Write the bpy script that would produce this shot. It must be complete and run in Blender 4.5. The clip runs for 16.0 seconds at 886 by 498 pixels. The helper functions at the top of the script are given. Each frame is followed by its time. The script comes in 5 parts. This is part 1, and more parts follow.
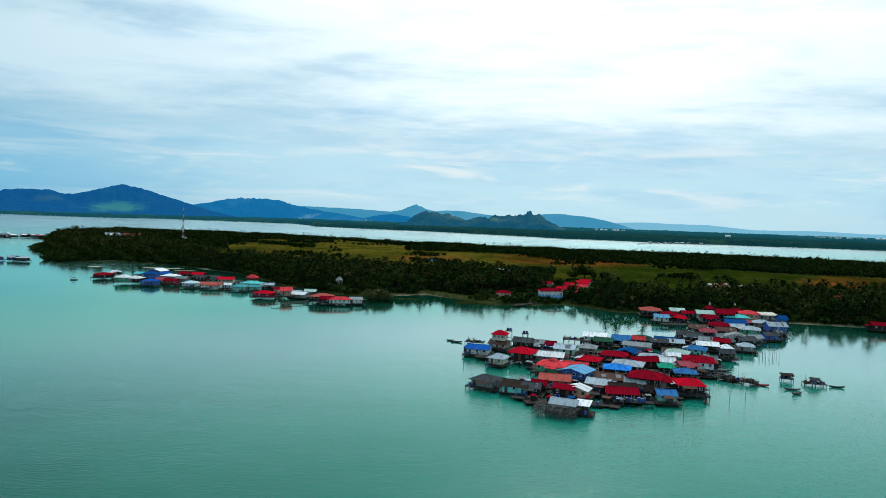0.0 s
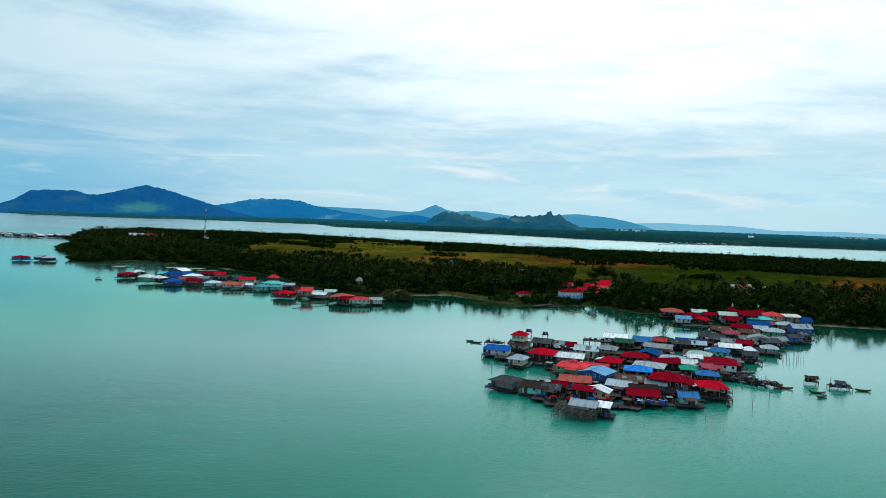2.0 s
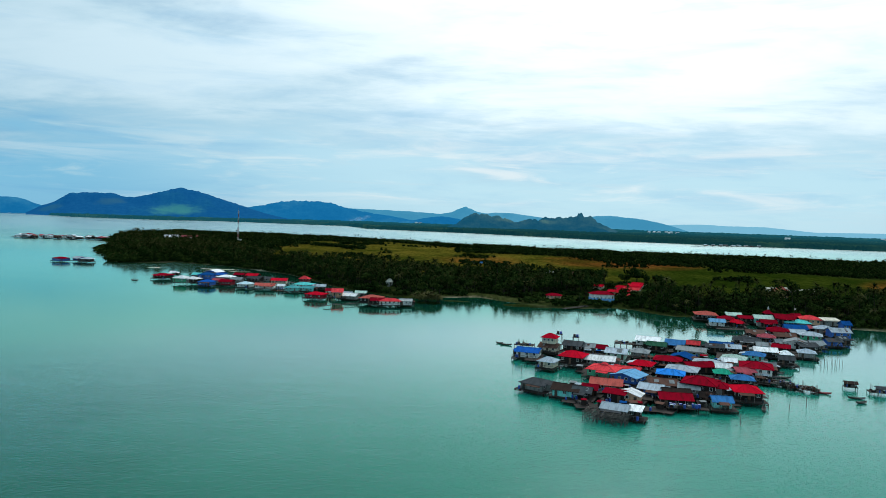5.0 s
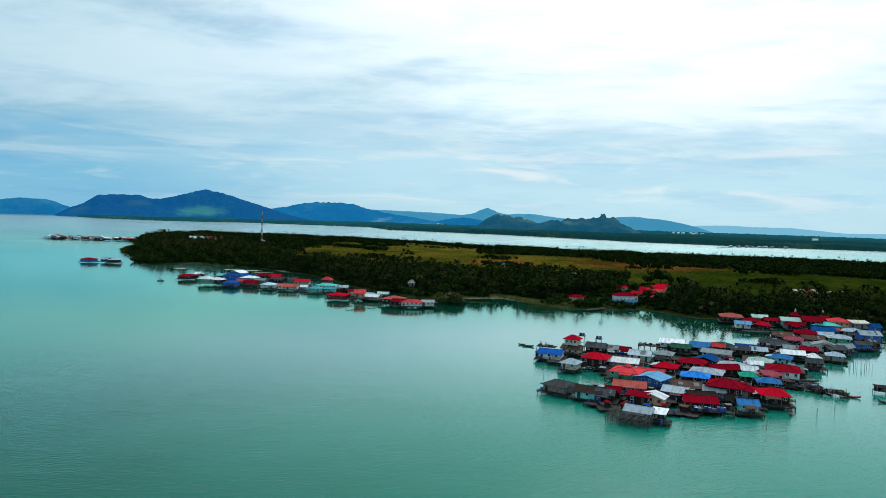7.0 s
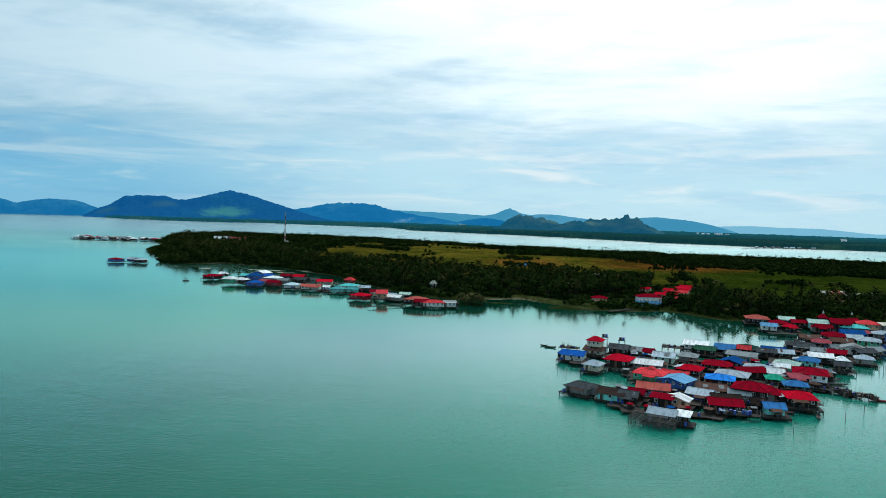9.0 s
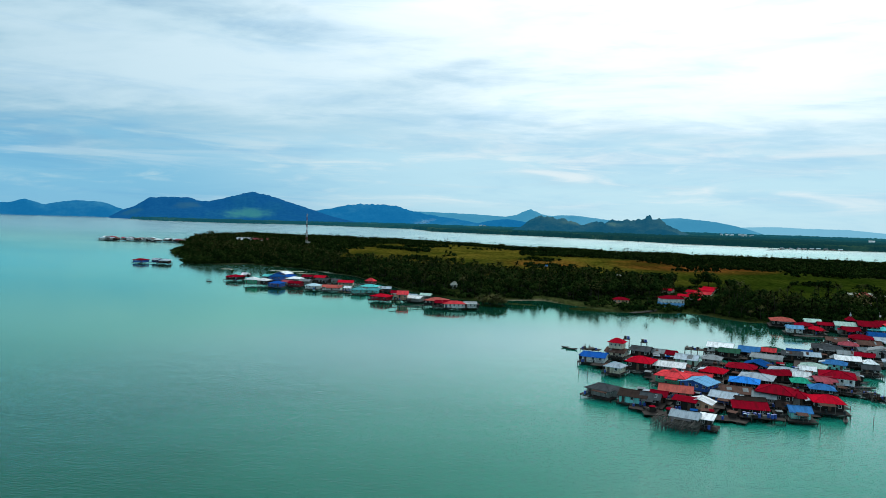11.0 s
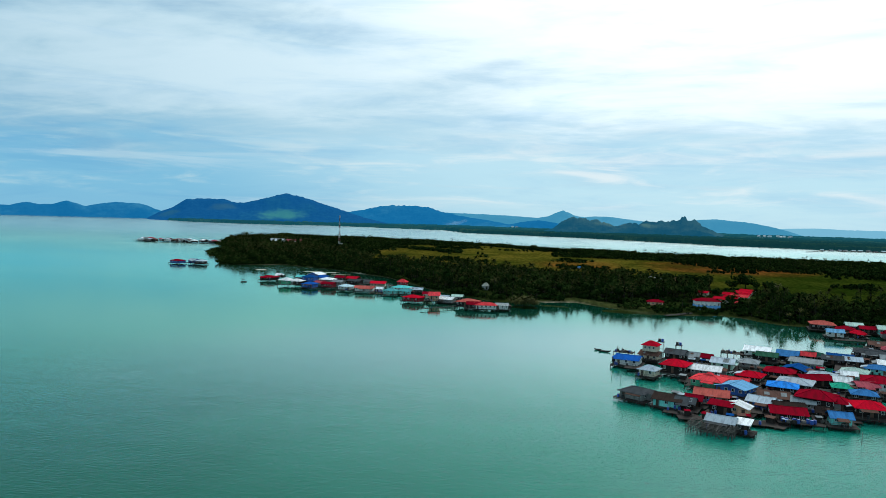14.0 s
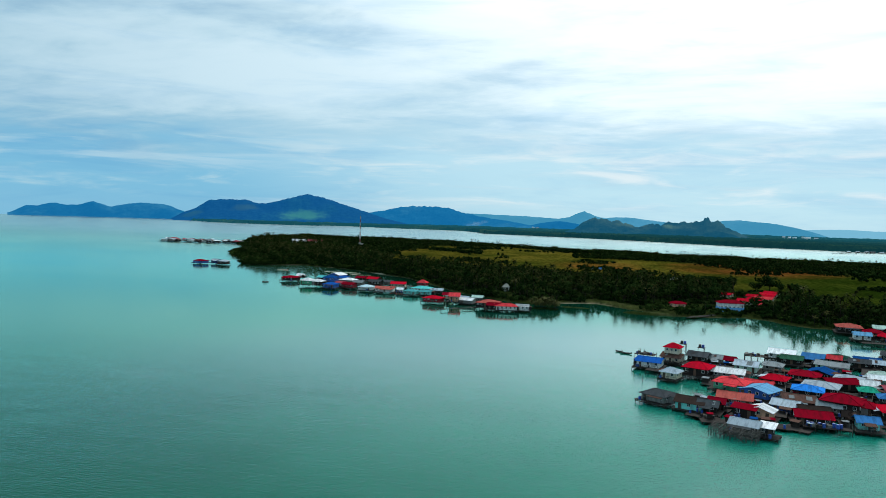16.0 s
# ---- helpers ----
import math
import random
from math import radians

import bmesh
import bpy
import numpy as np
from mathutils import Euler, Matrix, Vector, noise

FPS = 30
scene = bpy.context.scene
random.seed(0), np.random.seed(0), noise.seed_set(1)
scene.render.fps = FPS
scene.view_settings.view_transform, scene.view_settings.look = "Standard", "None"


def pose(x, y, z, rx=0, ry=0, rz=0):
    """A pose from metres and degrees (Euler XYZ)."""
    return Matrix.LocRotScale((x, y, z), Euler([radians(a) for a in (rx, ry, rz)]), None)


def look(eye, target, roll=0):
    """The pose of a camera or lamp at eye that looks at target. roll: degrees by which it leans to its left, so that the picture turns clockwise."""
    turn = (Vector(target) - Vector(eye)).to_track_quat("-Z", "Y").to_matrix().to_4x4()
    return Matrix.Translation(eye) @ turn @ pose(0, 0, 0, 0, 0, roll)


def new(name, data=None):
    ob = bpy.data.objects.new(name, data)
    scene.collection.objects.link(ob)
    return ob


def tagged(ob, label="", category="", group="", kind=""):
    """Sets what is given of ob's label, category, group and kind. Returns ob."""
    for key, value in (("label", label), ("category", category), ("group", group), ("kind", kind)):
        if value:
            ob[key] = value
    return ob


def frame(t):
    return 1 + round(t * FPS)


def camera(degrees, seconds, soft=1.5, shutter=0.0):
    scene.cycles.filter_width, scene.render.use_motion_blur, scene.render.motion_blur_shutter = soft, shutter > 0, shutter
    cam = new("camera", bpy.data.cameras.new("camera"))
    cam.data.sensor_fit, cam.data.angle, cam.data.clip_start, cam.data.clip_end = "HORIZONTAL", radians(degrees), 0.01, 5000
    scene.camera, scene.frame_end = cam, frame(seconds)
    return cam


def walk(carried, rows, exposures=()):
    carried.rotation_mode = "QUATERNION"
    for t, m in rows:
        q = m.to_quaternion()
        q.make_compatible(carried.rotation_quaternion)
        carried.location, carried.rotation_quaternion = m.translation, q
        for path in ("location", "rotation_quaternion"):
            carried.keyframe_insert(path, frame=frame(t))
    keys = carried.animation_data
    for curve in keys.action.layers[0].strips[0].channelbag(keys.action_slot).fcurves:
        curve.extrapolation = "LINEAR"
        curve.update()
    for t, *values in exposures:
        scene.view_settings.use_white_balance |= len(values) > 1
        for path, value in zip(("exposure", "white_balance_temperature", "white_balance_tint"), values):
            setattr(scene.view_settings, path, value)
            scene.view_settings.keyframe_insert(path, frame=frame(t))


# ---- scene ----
cam = camera(64.85, 16.0, soft=0.85)
EYE = 55.0
# seconds and the three turns of a camera that hovers in one place and pans
ROWS = [
    (0.0, 87.327, -1.913, 0.089),
    (0.5, 87.315, -1.903, 0.497),
    (1.0, 87.313, -1.927, 0.916),
    (1.5, 87.316, -1.880, 1.277),
    (2.0, 87.314, -1.915, 1.706),
    (2.5, 87.331, -1.920, 2.108),
    (3.0, 87.333, -1.883, 2.496),
    (3.5, 87.363, -1.889, 2.917),
    (4.0, 87.370, -1.870, 3.320),
    (6.5, 87.401, -1.826, 5.509),
    (7.0, 87.411, -1.786, 5.965),
    (7.5, 87.400, -1.786, 6.423),
    (8.0, 87.388, -1.794, 6.897),
    (8.5, 87.393, -1.806, 7.348),
    (9.0, 87.402, -1.779, 7.765),
    (11.5, 87.446, -1.764, 9.901),
    (12.0, 87.447, -1.789, 10.342),
    (12.5, 87.449, -1.778, 10.776),
    (13.0, 87.458, -1.759, 11.213),
    (13.5, 87.447, -1.765, 11.654),
    (14.0, 87.466, -1.718, 12.072),
    (14.5, 87.467, -1.741, 12.488),
    (15.0, 87.459, -1.751, 12.918),
    (15.5, 87.478, -1.735, 13.341),
    (16.0, 87.476, -1.767, 13.744),
]
walk(cam, [(t, pose(0, 0, EYE, a, b, c)) for t, a, b, c in ROWS])

# ---- light ----
SUN_AZ, SUN_EL = radians(12), radians(42)
sun_way = Vector((math.sin(SUN_AZ) * math.cos(SUN_EL), math.cos(SUN_AZ) * math.cos(SUN_EL), math.sin(SUN_EL)))
lamp = bpy.data.lights.new("sun", "SUN")
lamp.energy, lamp.angle, lamp.color = 1.6, radians(14), (1.0, 0.96, 0.9)
sun = new("sun", lamp)
sun.matrix_world = look(sun_way * 900, (0, 0, 0))
scene.view_settings.exposure = 0.0


class Nodes:
    """Short-hand for building a node tree."""

    def __init__(self, tree):
        self.tree = tree
        tree.nodes.clear()

    def add(self, kind, **inputs):
        n = self.tree.nodes.new(kind)
        for k, v in inputs.items():
            key = int(k[1:]) if k[0] == "i" and k[1:].isdigit() else k.replace("_", " ")
            self.put(n.inputs[key], v)
        return n

    def put(self, socket, v):
        if isinstance(v, bpy.types.NodeSocket):
            self.tree.links.new(v, socket)
        elif isinstance(v, bpy.types.Node):
            self.tree.links.new(v.outputs[0], socket)
        else:
            socket.default_value = v

    def math(self, op, a, b=0.0, c=0.0, clamp=False):
        n = self.add("ShaderNodeMath", i0=a, i1=b, i2=c)
        n.operation, n.use_clamp = op, clamp
        return n.outputs[0]

    def vmath(self, op, a, b=(0, 0, 0)):
        n = self.add("ShaderNodeVectorMath", i0=a, i1=b)
        n.operation = op
        return n.outputs["Value"] if op in ("DOT_PRODUCT", "LENGTH") else n.outputs[0]

    def mix(self, fac, a, b, blend="MIX"):
        n = self.tree.nodes.new("ShaderNodeMix")
        n.data_type, n.blend_type = "RGBA", blend
        self.put(n.inputs[0], fac), self.put(n.inputs[6], a), self.put(n.inputs[7], b)
        return n.outputs[2]

    def span(self, v, a, b, c=0.0, d=1.0):
        n = self.add("ShaderNodeMapRange", i0=v, i1=a, i2=b, i3=c, i4=d)
        n.interpolation_type = "SMOOTHSTEP"
        return n.outputs[0]

    def noise(self, vector, scale, detail=4.0, rough=0.55, distort=0.0):
        return self.add("ShaderNodeTexNoise", Vector=vector, Scale=scale, Detail=detail, Roughness=rough, Distortion=distort).outputs[0]

    def scaled(self, vector, s):
        return self.vmath("MULTIPLY", vector, s)


def rgb(*c):
    return (*c, 1.0)


def make_world():
    """A bright broken cloud deck over a pale blue sky, brightest where the sun stands behind it."""
    world = bpy.data.worlds.new("world")
    world.use_nodes = True
    scene.world = world
    g = Nodes(world.node_tree)
    way = g.add("ShaderNodeTexCoord").outputs["Generated"]
    sky = g.add("ShaderNodeTexSky")
    sky.sky_type, sky.sun_disc, sky.sun_elevation, sky.sun_rotation = "NISHITA", False, SUN_EL, SUN_AZ
    sky.air_density, sky.dust_density, sky.ozone_density = 1.0, 0.1, 2.5
    xyz = g.add("ShaderNodeSeparateXYZ", i0=way)
    up = g.math("MAXIMUM", xyz.outputs[2], 0.0)
    lift = g.math("ADD", up, 0.13)
    flat = g.add("ShaderNodeCombineXYZ", i0=g.math("DIVIDE", xyz.outputs[0], lift), i1=g.math("DIVIDE", xyz.outputs[1], lift), i2=0.4).outputs[0]
    big = g.noise(g.scaled(flat, (0.55, 0.95, 1.0)), 1.0, 5.0, 0.5, 0.4)
    fine = g.noise(g.scaled(flat, (1.2, 2.0, 1.0)), 1.5, 6.0, 0.6, 0.3)
    cover = g.math("ADD", g.math("MULTIPLY", big, 0.62), g.math("MULTIPLY", fine, 0.38))
    glow = g.math("MAXIMUM", g.vmath("DOT_PRODUCT", way, tuple(sun_way)), 0.0)
    near = g.span(glow, 0.70, 0.97)
    cover = g.math("ADD", cover, g.math("ADD", g.math("MULTIPLY", near, 0.10), g.span(up, 0.03, 0.19, -0.20, 0.11)))
    mask = g.span(cover, 0.33, 0.62)
    lit = g.math("ADD", g.math("MULTIPLY", near, 0.75), g.math("MULTIPLY", g.span(cover, 0.42, 0.72), 0.42))
    cloud = g.mix(g.math("MINIMUM", lit, 1.0), rgb(0.44, 0.68, 0.81), rgb(1.14, 1.23, 1.25))
    blue = g.mix(1.0, sky.outputs[0], rgb(0.085, 0.085, 0.085), "MULTIPLY")
    blue = g.mix(g.span(up, 0.02, 0.35), g.mix(0.9, blue, g.mix(g.span(glow, 0.54, 0.77), rgb(0.16, 0.49, 0.74), rgb(0.50, 0.78, 0.92))), blue)
    cloud = g.mix(1.0, cloud, g.mix(g.span(glow, 0.42, 0.90), rgb(0.68, 0.77, 0.82), rgb(1.03, 1.03, 1.03)), "MULTIPLY")
    colour = g.mix(g.math("MULTIPLY", mask, 0.95), blue, cloud)
    wisp = g.noise(g.scaled(way, (2.6, 2.6, 34.0)), 1.0, 6.0, 0.62, 0.4)
    thin = g.math("MULTIPLY", g.span(wisp, 0.50, 0.70), g.span(up, 0.22, 0.04, 0.0, 0.55))
    colour = g.mix(thin, colour, g.mix(near, rgb(0.56, 0.74, 0.83), rgb(1.0, 1.02, 1.03)))
    shade = g.noise(g.scaled(way, (3.4, 3.4, 22.0)), 1.3, 5.0, 0.6, 0.5)
    colour = g.mix(1.0, colour, g.mix(g.span(shade, 0.45, 0.75), rgb(1.0, 1.0, 1.0), rgb(0.81, 0.89, 0.96)), "MULTIPLY")
    # small cream-topped puffs low over the hills
    lump = g.noise(g.scaled(way, (6.5, 6.5, 46.0)), 1.0, 6.0, 0.58, 0.5)
    puff = g.math("MULTIPLY", g.span(lump, 0.48, 0.72), g.math("MULTIPLY", g.span(up, 0.012, 0.03), g.span(up, 0.17, 0.06, 0.0, 0.6)))
    colour = g.mix(puff, colour, g.mix(g.span(glow, 0.5, 0.9), rgb(0.52, 0.72, 0.78), rgb(1.0, 1.01, 1.0)))
    back = g.add("ShaderNodeBackground", Color=colour, Strength=1.0)
    g.add("ShaderNodeOutputWorld", Surface=back)


make_world()

# ---- materials ----
MATERIALS = {}


def material(name, colour, rough=0.7, second=None, scale=0.6, amount=0.6, fine=6.0, bump=0.15, metallic=0.0, streak=None, per_object=0.15, island=0.0, specular=0.5):
    """A painted, wooden or earthen surface: two tones at a large scale, a fine grain, and a shade of its own per object."""
    if name in MATERIALS:
        return MATERIALS[name]
    m = bpy.data.materials.new(name)
    m.use_nodes = True
    g = Nodes(m.node_tree)
    spot = g.add("ShaderNodeTexCoord").outputs["Object"] if streak else g.add("ShaderNodeNewGeometry").outputs["Position"]
    if streak:
        chance = g.add("ShaderNodeObjectInfo").outputs["Random"]
        spot = g.vmath("ADD", g.scaled(spot, streak), g.add("ShaderNodeCombineXYZ", i0=g.math("MULTIPLY", chance, 37.0), i1=g.math("MULTIPLY", chance, 53.0)).outputs[0])
    large = g.noise(spot, scale, 3.0, 0.6)
    small = g.noise(spot, fine, 3.0, 0.65)
    second = second or tuple(0.6 * v for v in colour)
    c = g.mix(g.math("MULTIPLY", g.span(large, 0.42, 0.68), amount), rgb(*colour), rgb(*second))
    c = g.mix(1.0, c, g.mix(small, rgb(0.72, 0.72, 0.72), rgb(1.28, 1.28, 1.28)), "MULTIPLY")
    if per_object:
        v = g.math("MULTIPLY_ADD", g.add("ShaderNodeObjectInfo").outputs["Random"], 2 * per_object, 1 - per_object)
        c = g.mix(1.0, c, g.add("ShaderNodeCombineColor", i0=v, i1=v, i2=v).outputs[0], "MULTIPLY")
    if island:
        v = g.math("MULTIPLY_ADD", g.add("ShaderNodeNewGeometry").outputs["Random Per Island"], 2 * island, 1 - island)
        c = g.mix(1.0, c, g.add("ShaderNodeCombineColor", i0=v, i1=v, i2=v).outputs[0], "MULTIPLY")
    p = g.add("ShaderNodeBsdfPrincipled", Base_Color=c, Roughness=rough, Metallic=metallic)
    p.inputs["Specular IOR Level"].default_value = specular
    if bump:
        g.put(p.inputs["Normal"], g.add("ShaderNodeBump", Strength=bump, Distance=0.05, Height=small))
    g.add("ShaderNodeOutputMaterial", Surface=p)
    MATERIALS[name] = m
    return m


ROOFS = dict(
    red=((0.58, 0.006, 0.024), "bright red"), crimson=((0.27, 0.004, 0.016), "dark red"), coral=((0.76, 0.06, 0.07), "coral red"), salmon=((0.46, 0.10, 0.08), "faded salmon"),
    rose=((0.40, 0.08, 0.10), "faded rose"), blue=((0.012, 0.095, 0.38), "blue"), bright_blue=((0.03, 0.25, 0.76), "bright blue"), mid_blue=((0.05, 0.20, 0.46), "mid blue"),
    dark_blue=((0.008, 0.075, 0.26), "dark blue"), light_blue=((0.16, 0.38, 0.60), "light blue"), pale_blue_roof=((0.50, 0.68, 0.74), "pale blue"), silver=((0.40, 0.48, 0.54), "silver grey metal"),
    white=((0.84, 0.86, 0.86), "white"), cream_roof=((0.62, 0.58, 0.48), "cream"), grey=((0.22, 0.25, 0.26), "weathered grey"), dark_grey=((0.07, 0.075, 0.08), "dark grey"),
    brown=((0.13, 0.07, 0.055), "rusty brown"), dark_brown=((0.045, 0.03, 0.025), "dark brown"), green=((0.03, 0.10, 0.06), "dark green"), dark_green=((0.02, 0.08, 0.06), "dark green"),
    turquoise=((0.10, 0.52, 0.50), "turquoise"), turquoise_green=((0.03, 0.42, 0.26), "sea green"), teal_roof=((0.08, 0.33, 0.34), "teal"), pale_green_roof=((0.42, 0.60, 0.52), "pale green"))
WALLS = dict(
    white_wash=((0.76, 0.77, 0.74), "whitewashed"), cream=((0.68, 0.60, 0.45), "cream"), grey_wood=((0.24, 0.23, 0.215), "weathered grey"), dark_wood=((0.026, 0.020, 0.018), "dark timber"),
    pale_green=((0.48, 0.66, 0.54), "pale green"), green=((0.09, 0.46, 0.26), "green"), aqua=((0.20, 0.66, 0.60), "aqua"), teal=((0.04, 0.20, 0.24), "teal"), blue=((0.05, 0.14, 0.45), "blue"),
    dark_blue_wall=((0.03, 0.06, 0.20), "dark blue"), peach=((0.70, 0.40, 0.25), "peach"), crimson_wall=((0.28, 0.02, 0.03), "dark red"))


def roof_paint(key):
    """Painted metal sheets with dull streaks running down the slope and rust that differs from roof to roof."""
    c = ROOFS[key][0]
    grey = sum(c) / 3
    worn = tuple(0.55 * v + 0.02 * grey + 0.002 for v in c)
    return material("roof_" + key, c, 0.65, worn, 0.9, 0.75, 5.0, 0.1, 0.0, (1.0, 0.22, 0.22), 0.16, specular=0.04 if key in ("silver", "white", "grey", "pale_blue_roof", "pale_green_roof") else 0.0)


def wall_paint(key):
    c = WALLS[key][0]
    return material("wall_" + key, c, 0.8, tuple(0.5 * v + 0.01 for v in c), 0.8, 0.7, 4.0, 0.2, 0.0, (1.6, 1.6, 0.25), 0.14, specular=0.1)


WOOD = material("old_timber", (0.035, 0.028, 0.024), 0.85, (0.015, 0.012, 0.011), 0.7, 0.8, 5.0, 0.3, per_object=0.3, specular=0.1)
DECK = material("deck_boards", (0.040, 0.033, 0.029), 0.85, (0.02, 0.016, 0.015), 0.5, 0.8, 3.0, 0.3, streak=(0.3, 3.0, 1.0), per_object=0.3, specular=0.1)
POLE = material("bleached_poles", (0.16, 0.14, 0.12), 0.85, (0.06, 0.05, 0.045), 0.7, 0.7, 5.0, 0.3, per_object=0.3)
RACK = material("grey_old_poles", (0.085, 0.075, 0.065), 0.85, (0.03, 0.026, 0.024), 0.7, 0.7, 5.0, 0.3, per_object=0.4)
FRAME = material("window_paint", (0.55, 0.56, 0.54), 0.6, bump=0.0, per_object=0.3)
PANE = material("window_glass", (0.012, 0.018, 0.022), 0.12, bump=0.0)
DOOR = material("door_boards", (0.09, 0.05, 0.03), 0.7, per_object=0.4)
TANK_BLUE = material("blue_plastic", (0.02, 0.07, 0.32), 0.4, per_object=0.2)
TANK_BLACK = material("black_plastic", (0.012, 0.013, 0.015), 0.4, per_object=0.2)
BARK = material("palm_bark", (0.040, 0.033, 0.027), 0.9, (0.02, 0.017, 0.014), 1.0, specular=0.0)
FROND = material("palm_fronds", (0.007, 0.015, 0.003), 0.8, (0.050, 0.050, 0.016), 0.13, 0.9, 1.5, 0.0, island=0.3, per_object=0.25, specular=0.0)
FROND_PALE = material("yellowing_palm_fronds", (0.075, 0.070, 0.018), 0.8, (0.03, 0.038, 0.012), 0.05, 0.7, 1.5, 0.0, island=0.4, per_object=0.2, specular=0.04)
LEAF = material("broad_leaves", (0.007, 0.018, 0.004), 0.8, (0.032, 0.050, 0.011), 0.09, 0.9, 0.8, 0.0, island=0.4, per_object=0.25, specular=0.0)
STONE = material("pale_stone", (0.32, 0.31, 0.28), 0.9, (0.16, 0.16, 0.14), 0.8)
HULL = material("boat_paint", (0.05, 0.045, 0.04), 0.6, (0.10, 0.08, 0.05), 1.2, per_object=0.4)


def water_material():
    """Silty green sea: a scattering body under a mirror-like skin with small ripples and a few calmer slicks."""
    m = bpy.data.materials.new("sea_water")
    m.use_nodes = True
    g = Nodes(m.node_tree)
    spot = g.add("ShaderNodeNewGeometry").outputs["Position"]
    drift = g.noise(g.scaled(spot, (0.006, 0.012, 1.0)), 1.0, 5.0, 0.6, 0.6)
    patch = g.noise(g.scaled(spot, (0.035, 0.09, 1.0)), 1.0, 4.0, 0.6)
    body = g.mix(g.span(drift, 0.35, 0.7), rgb(0.003, 0.120, 0.077), rgb(0.005, 0.160, 0.104))
    body = g.mix(g.math("MULTIPLY", g.span(patch, 0.58, 0.8), 0.35), body, rgb(0.014, 0.135, 0.115))
    # paler round the village, darker west: reflected sky and vignette put into body colour
    from_village = g.vmath("LENGTH", g.vmath("MULTIPLY", g.vmath("SUBTRACT", spot, (80.0, 215.0, 0.0)), (0.0066, 0.0080, 0.0)))
    body = g.mix(g.math("MULTIPLY", g.span(from_village, 1.25, 0.25), 0.85), body, rgb(0.010, 0.235, 0.165))
    body = g.mix(1.0, body, g.mix(g.span(from_village, 0.8, 1.7), rgb(1.0, 1.0, 1.0), rgb(0.48, 0.54, 0.50)), "MULTIPLY")
    # a ragged, greyer patch on the western water
    away = g.vmath("LENGTH", g.vmath("MULTIPLY", g.vmath("SUBTRACT", spot, (-153, 202, 0.0)), (0.0595, 0.0868, 0.0)))
    smudge = g.math("MULTIPLY", g.span(away, 1.2, 0.3), g.span(g.noise(g.scaled(spot, (0.12, 0.35, 1.0)), 1.0, 5.0, 0.65), 0.42, 0.62))
    body = g.mix(g.math("MULTIPLY", smudge, 0.85), body, rgb(0.040, 0.095, 0.085))
    # calm in the lee of the island, ruffled out in the strait
    ahead = g.add("ShaderNodeSeparateXYZ", i0=spot).outputs[1]
    ruffled = g.span(ahead, 450.0, 1050.0)
    wave = g.math("ADD", g.math("MULTIPLY", g.noise(g.scaled(spot, (0.55, 1.3, 1.0)), 1.0, 4.0, 0.65), 0.9), g.noise(g.scaled(spot, (0.05, 0.12, 1.0)), 1.0, 2.0, 0.5))
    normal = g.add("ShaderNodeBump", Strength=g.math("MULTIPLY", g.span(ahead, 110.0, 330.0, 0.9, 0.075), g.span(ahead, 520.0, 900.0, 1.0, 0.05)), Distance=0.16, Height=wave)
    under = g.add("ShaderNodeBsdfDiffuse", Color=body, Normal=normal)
    # the reflected sky's colour is painted into the gloss, by place
    tint = g.mix(g.math("MULTIPLY", g.span(from_village, 0.9, 2.0), g.span(ahead, 2000.0, 350.0)), rgb(0.80, 0.97, 0.98), rgb(0.50, 0.90, 0.75))
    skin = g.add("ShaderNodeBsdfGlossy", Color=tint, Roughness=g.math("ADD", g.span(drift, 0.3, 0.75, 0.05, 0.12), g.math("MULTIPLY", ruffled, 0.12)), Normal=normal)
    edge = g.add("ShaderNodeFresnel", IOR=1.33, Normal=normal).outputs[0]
    # mirror share is cut with distance to dim the strait's reflection
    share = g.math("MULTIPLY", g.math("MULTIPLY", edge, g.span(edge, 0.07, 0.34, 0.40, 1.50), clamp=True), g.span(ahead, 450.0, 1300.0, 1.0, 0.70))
    both = g.tree.nodes.new("ShaderNodeMixShader")
    g.put(both.inputs[0], share), g.put(both.inputs[1], under), g.put(both.inputs[2], skin)
    g.add("ShaderNodeOutputMaterial", Surface=both)
    return m


def ground_material():
    m = bpy.data.materials.new("soil_and_grass")
    m.use_nodes = True
    g = Nodes(m.node_tree)
    spot = g.add("ShaderNodeNewGeometry").outputs["Position"]
    paint = g.add("ShaderNodeVertexColor")
    paint.layer_name = "cover"
    tone = paint.outputs[0]
    large = g.span(g.noise(g.scaled(spot, (0.014, 0.008, 0.02)), 1.0, 6.0, 0.65, 0.5), 0.3, 0.7)
    small = g.span(g.noise(g.scaled(spot, (0.25, 0.07, 0.25)), 1.0, 6.0, 0.75), 0.3, 0.7)
    c = g.mix(1.0, tone, g.mix(large, rgb(0.45, 0.62, 0.5), rgb(1.55, 1.3, 1.3)), "MULTIPLY")
    c = g.mix(1.0, c, g.mix(small, rgb(0.45, 0.5, 0.45), rgb(1.5, 1.45, 1.4)), "MULTIPLY")
    p = g.add("ShaderNodeBsdfPrincipled", Base_Color=c, Roughness=1.0)
    p.inputs["Specular IOR Level"].default_value = 0.0
    g.put(p.inputs["Normal"], g.add("ShaderNodeBump", Strength=0.6, Distance=0.4, Height=small))
    g.add("ShaderNodeOutputMaterial", Surface=p)
    return m


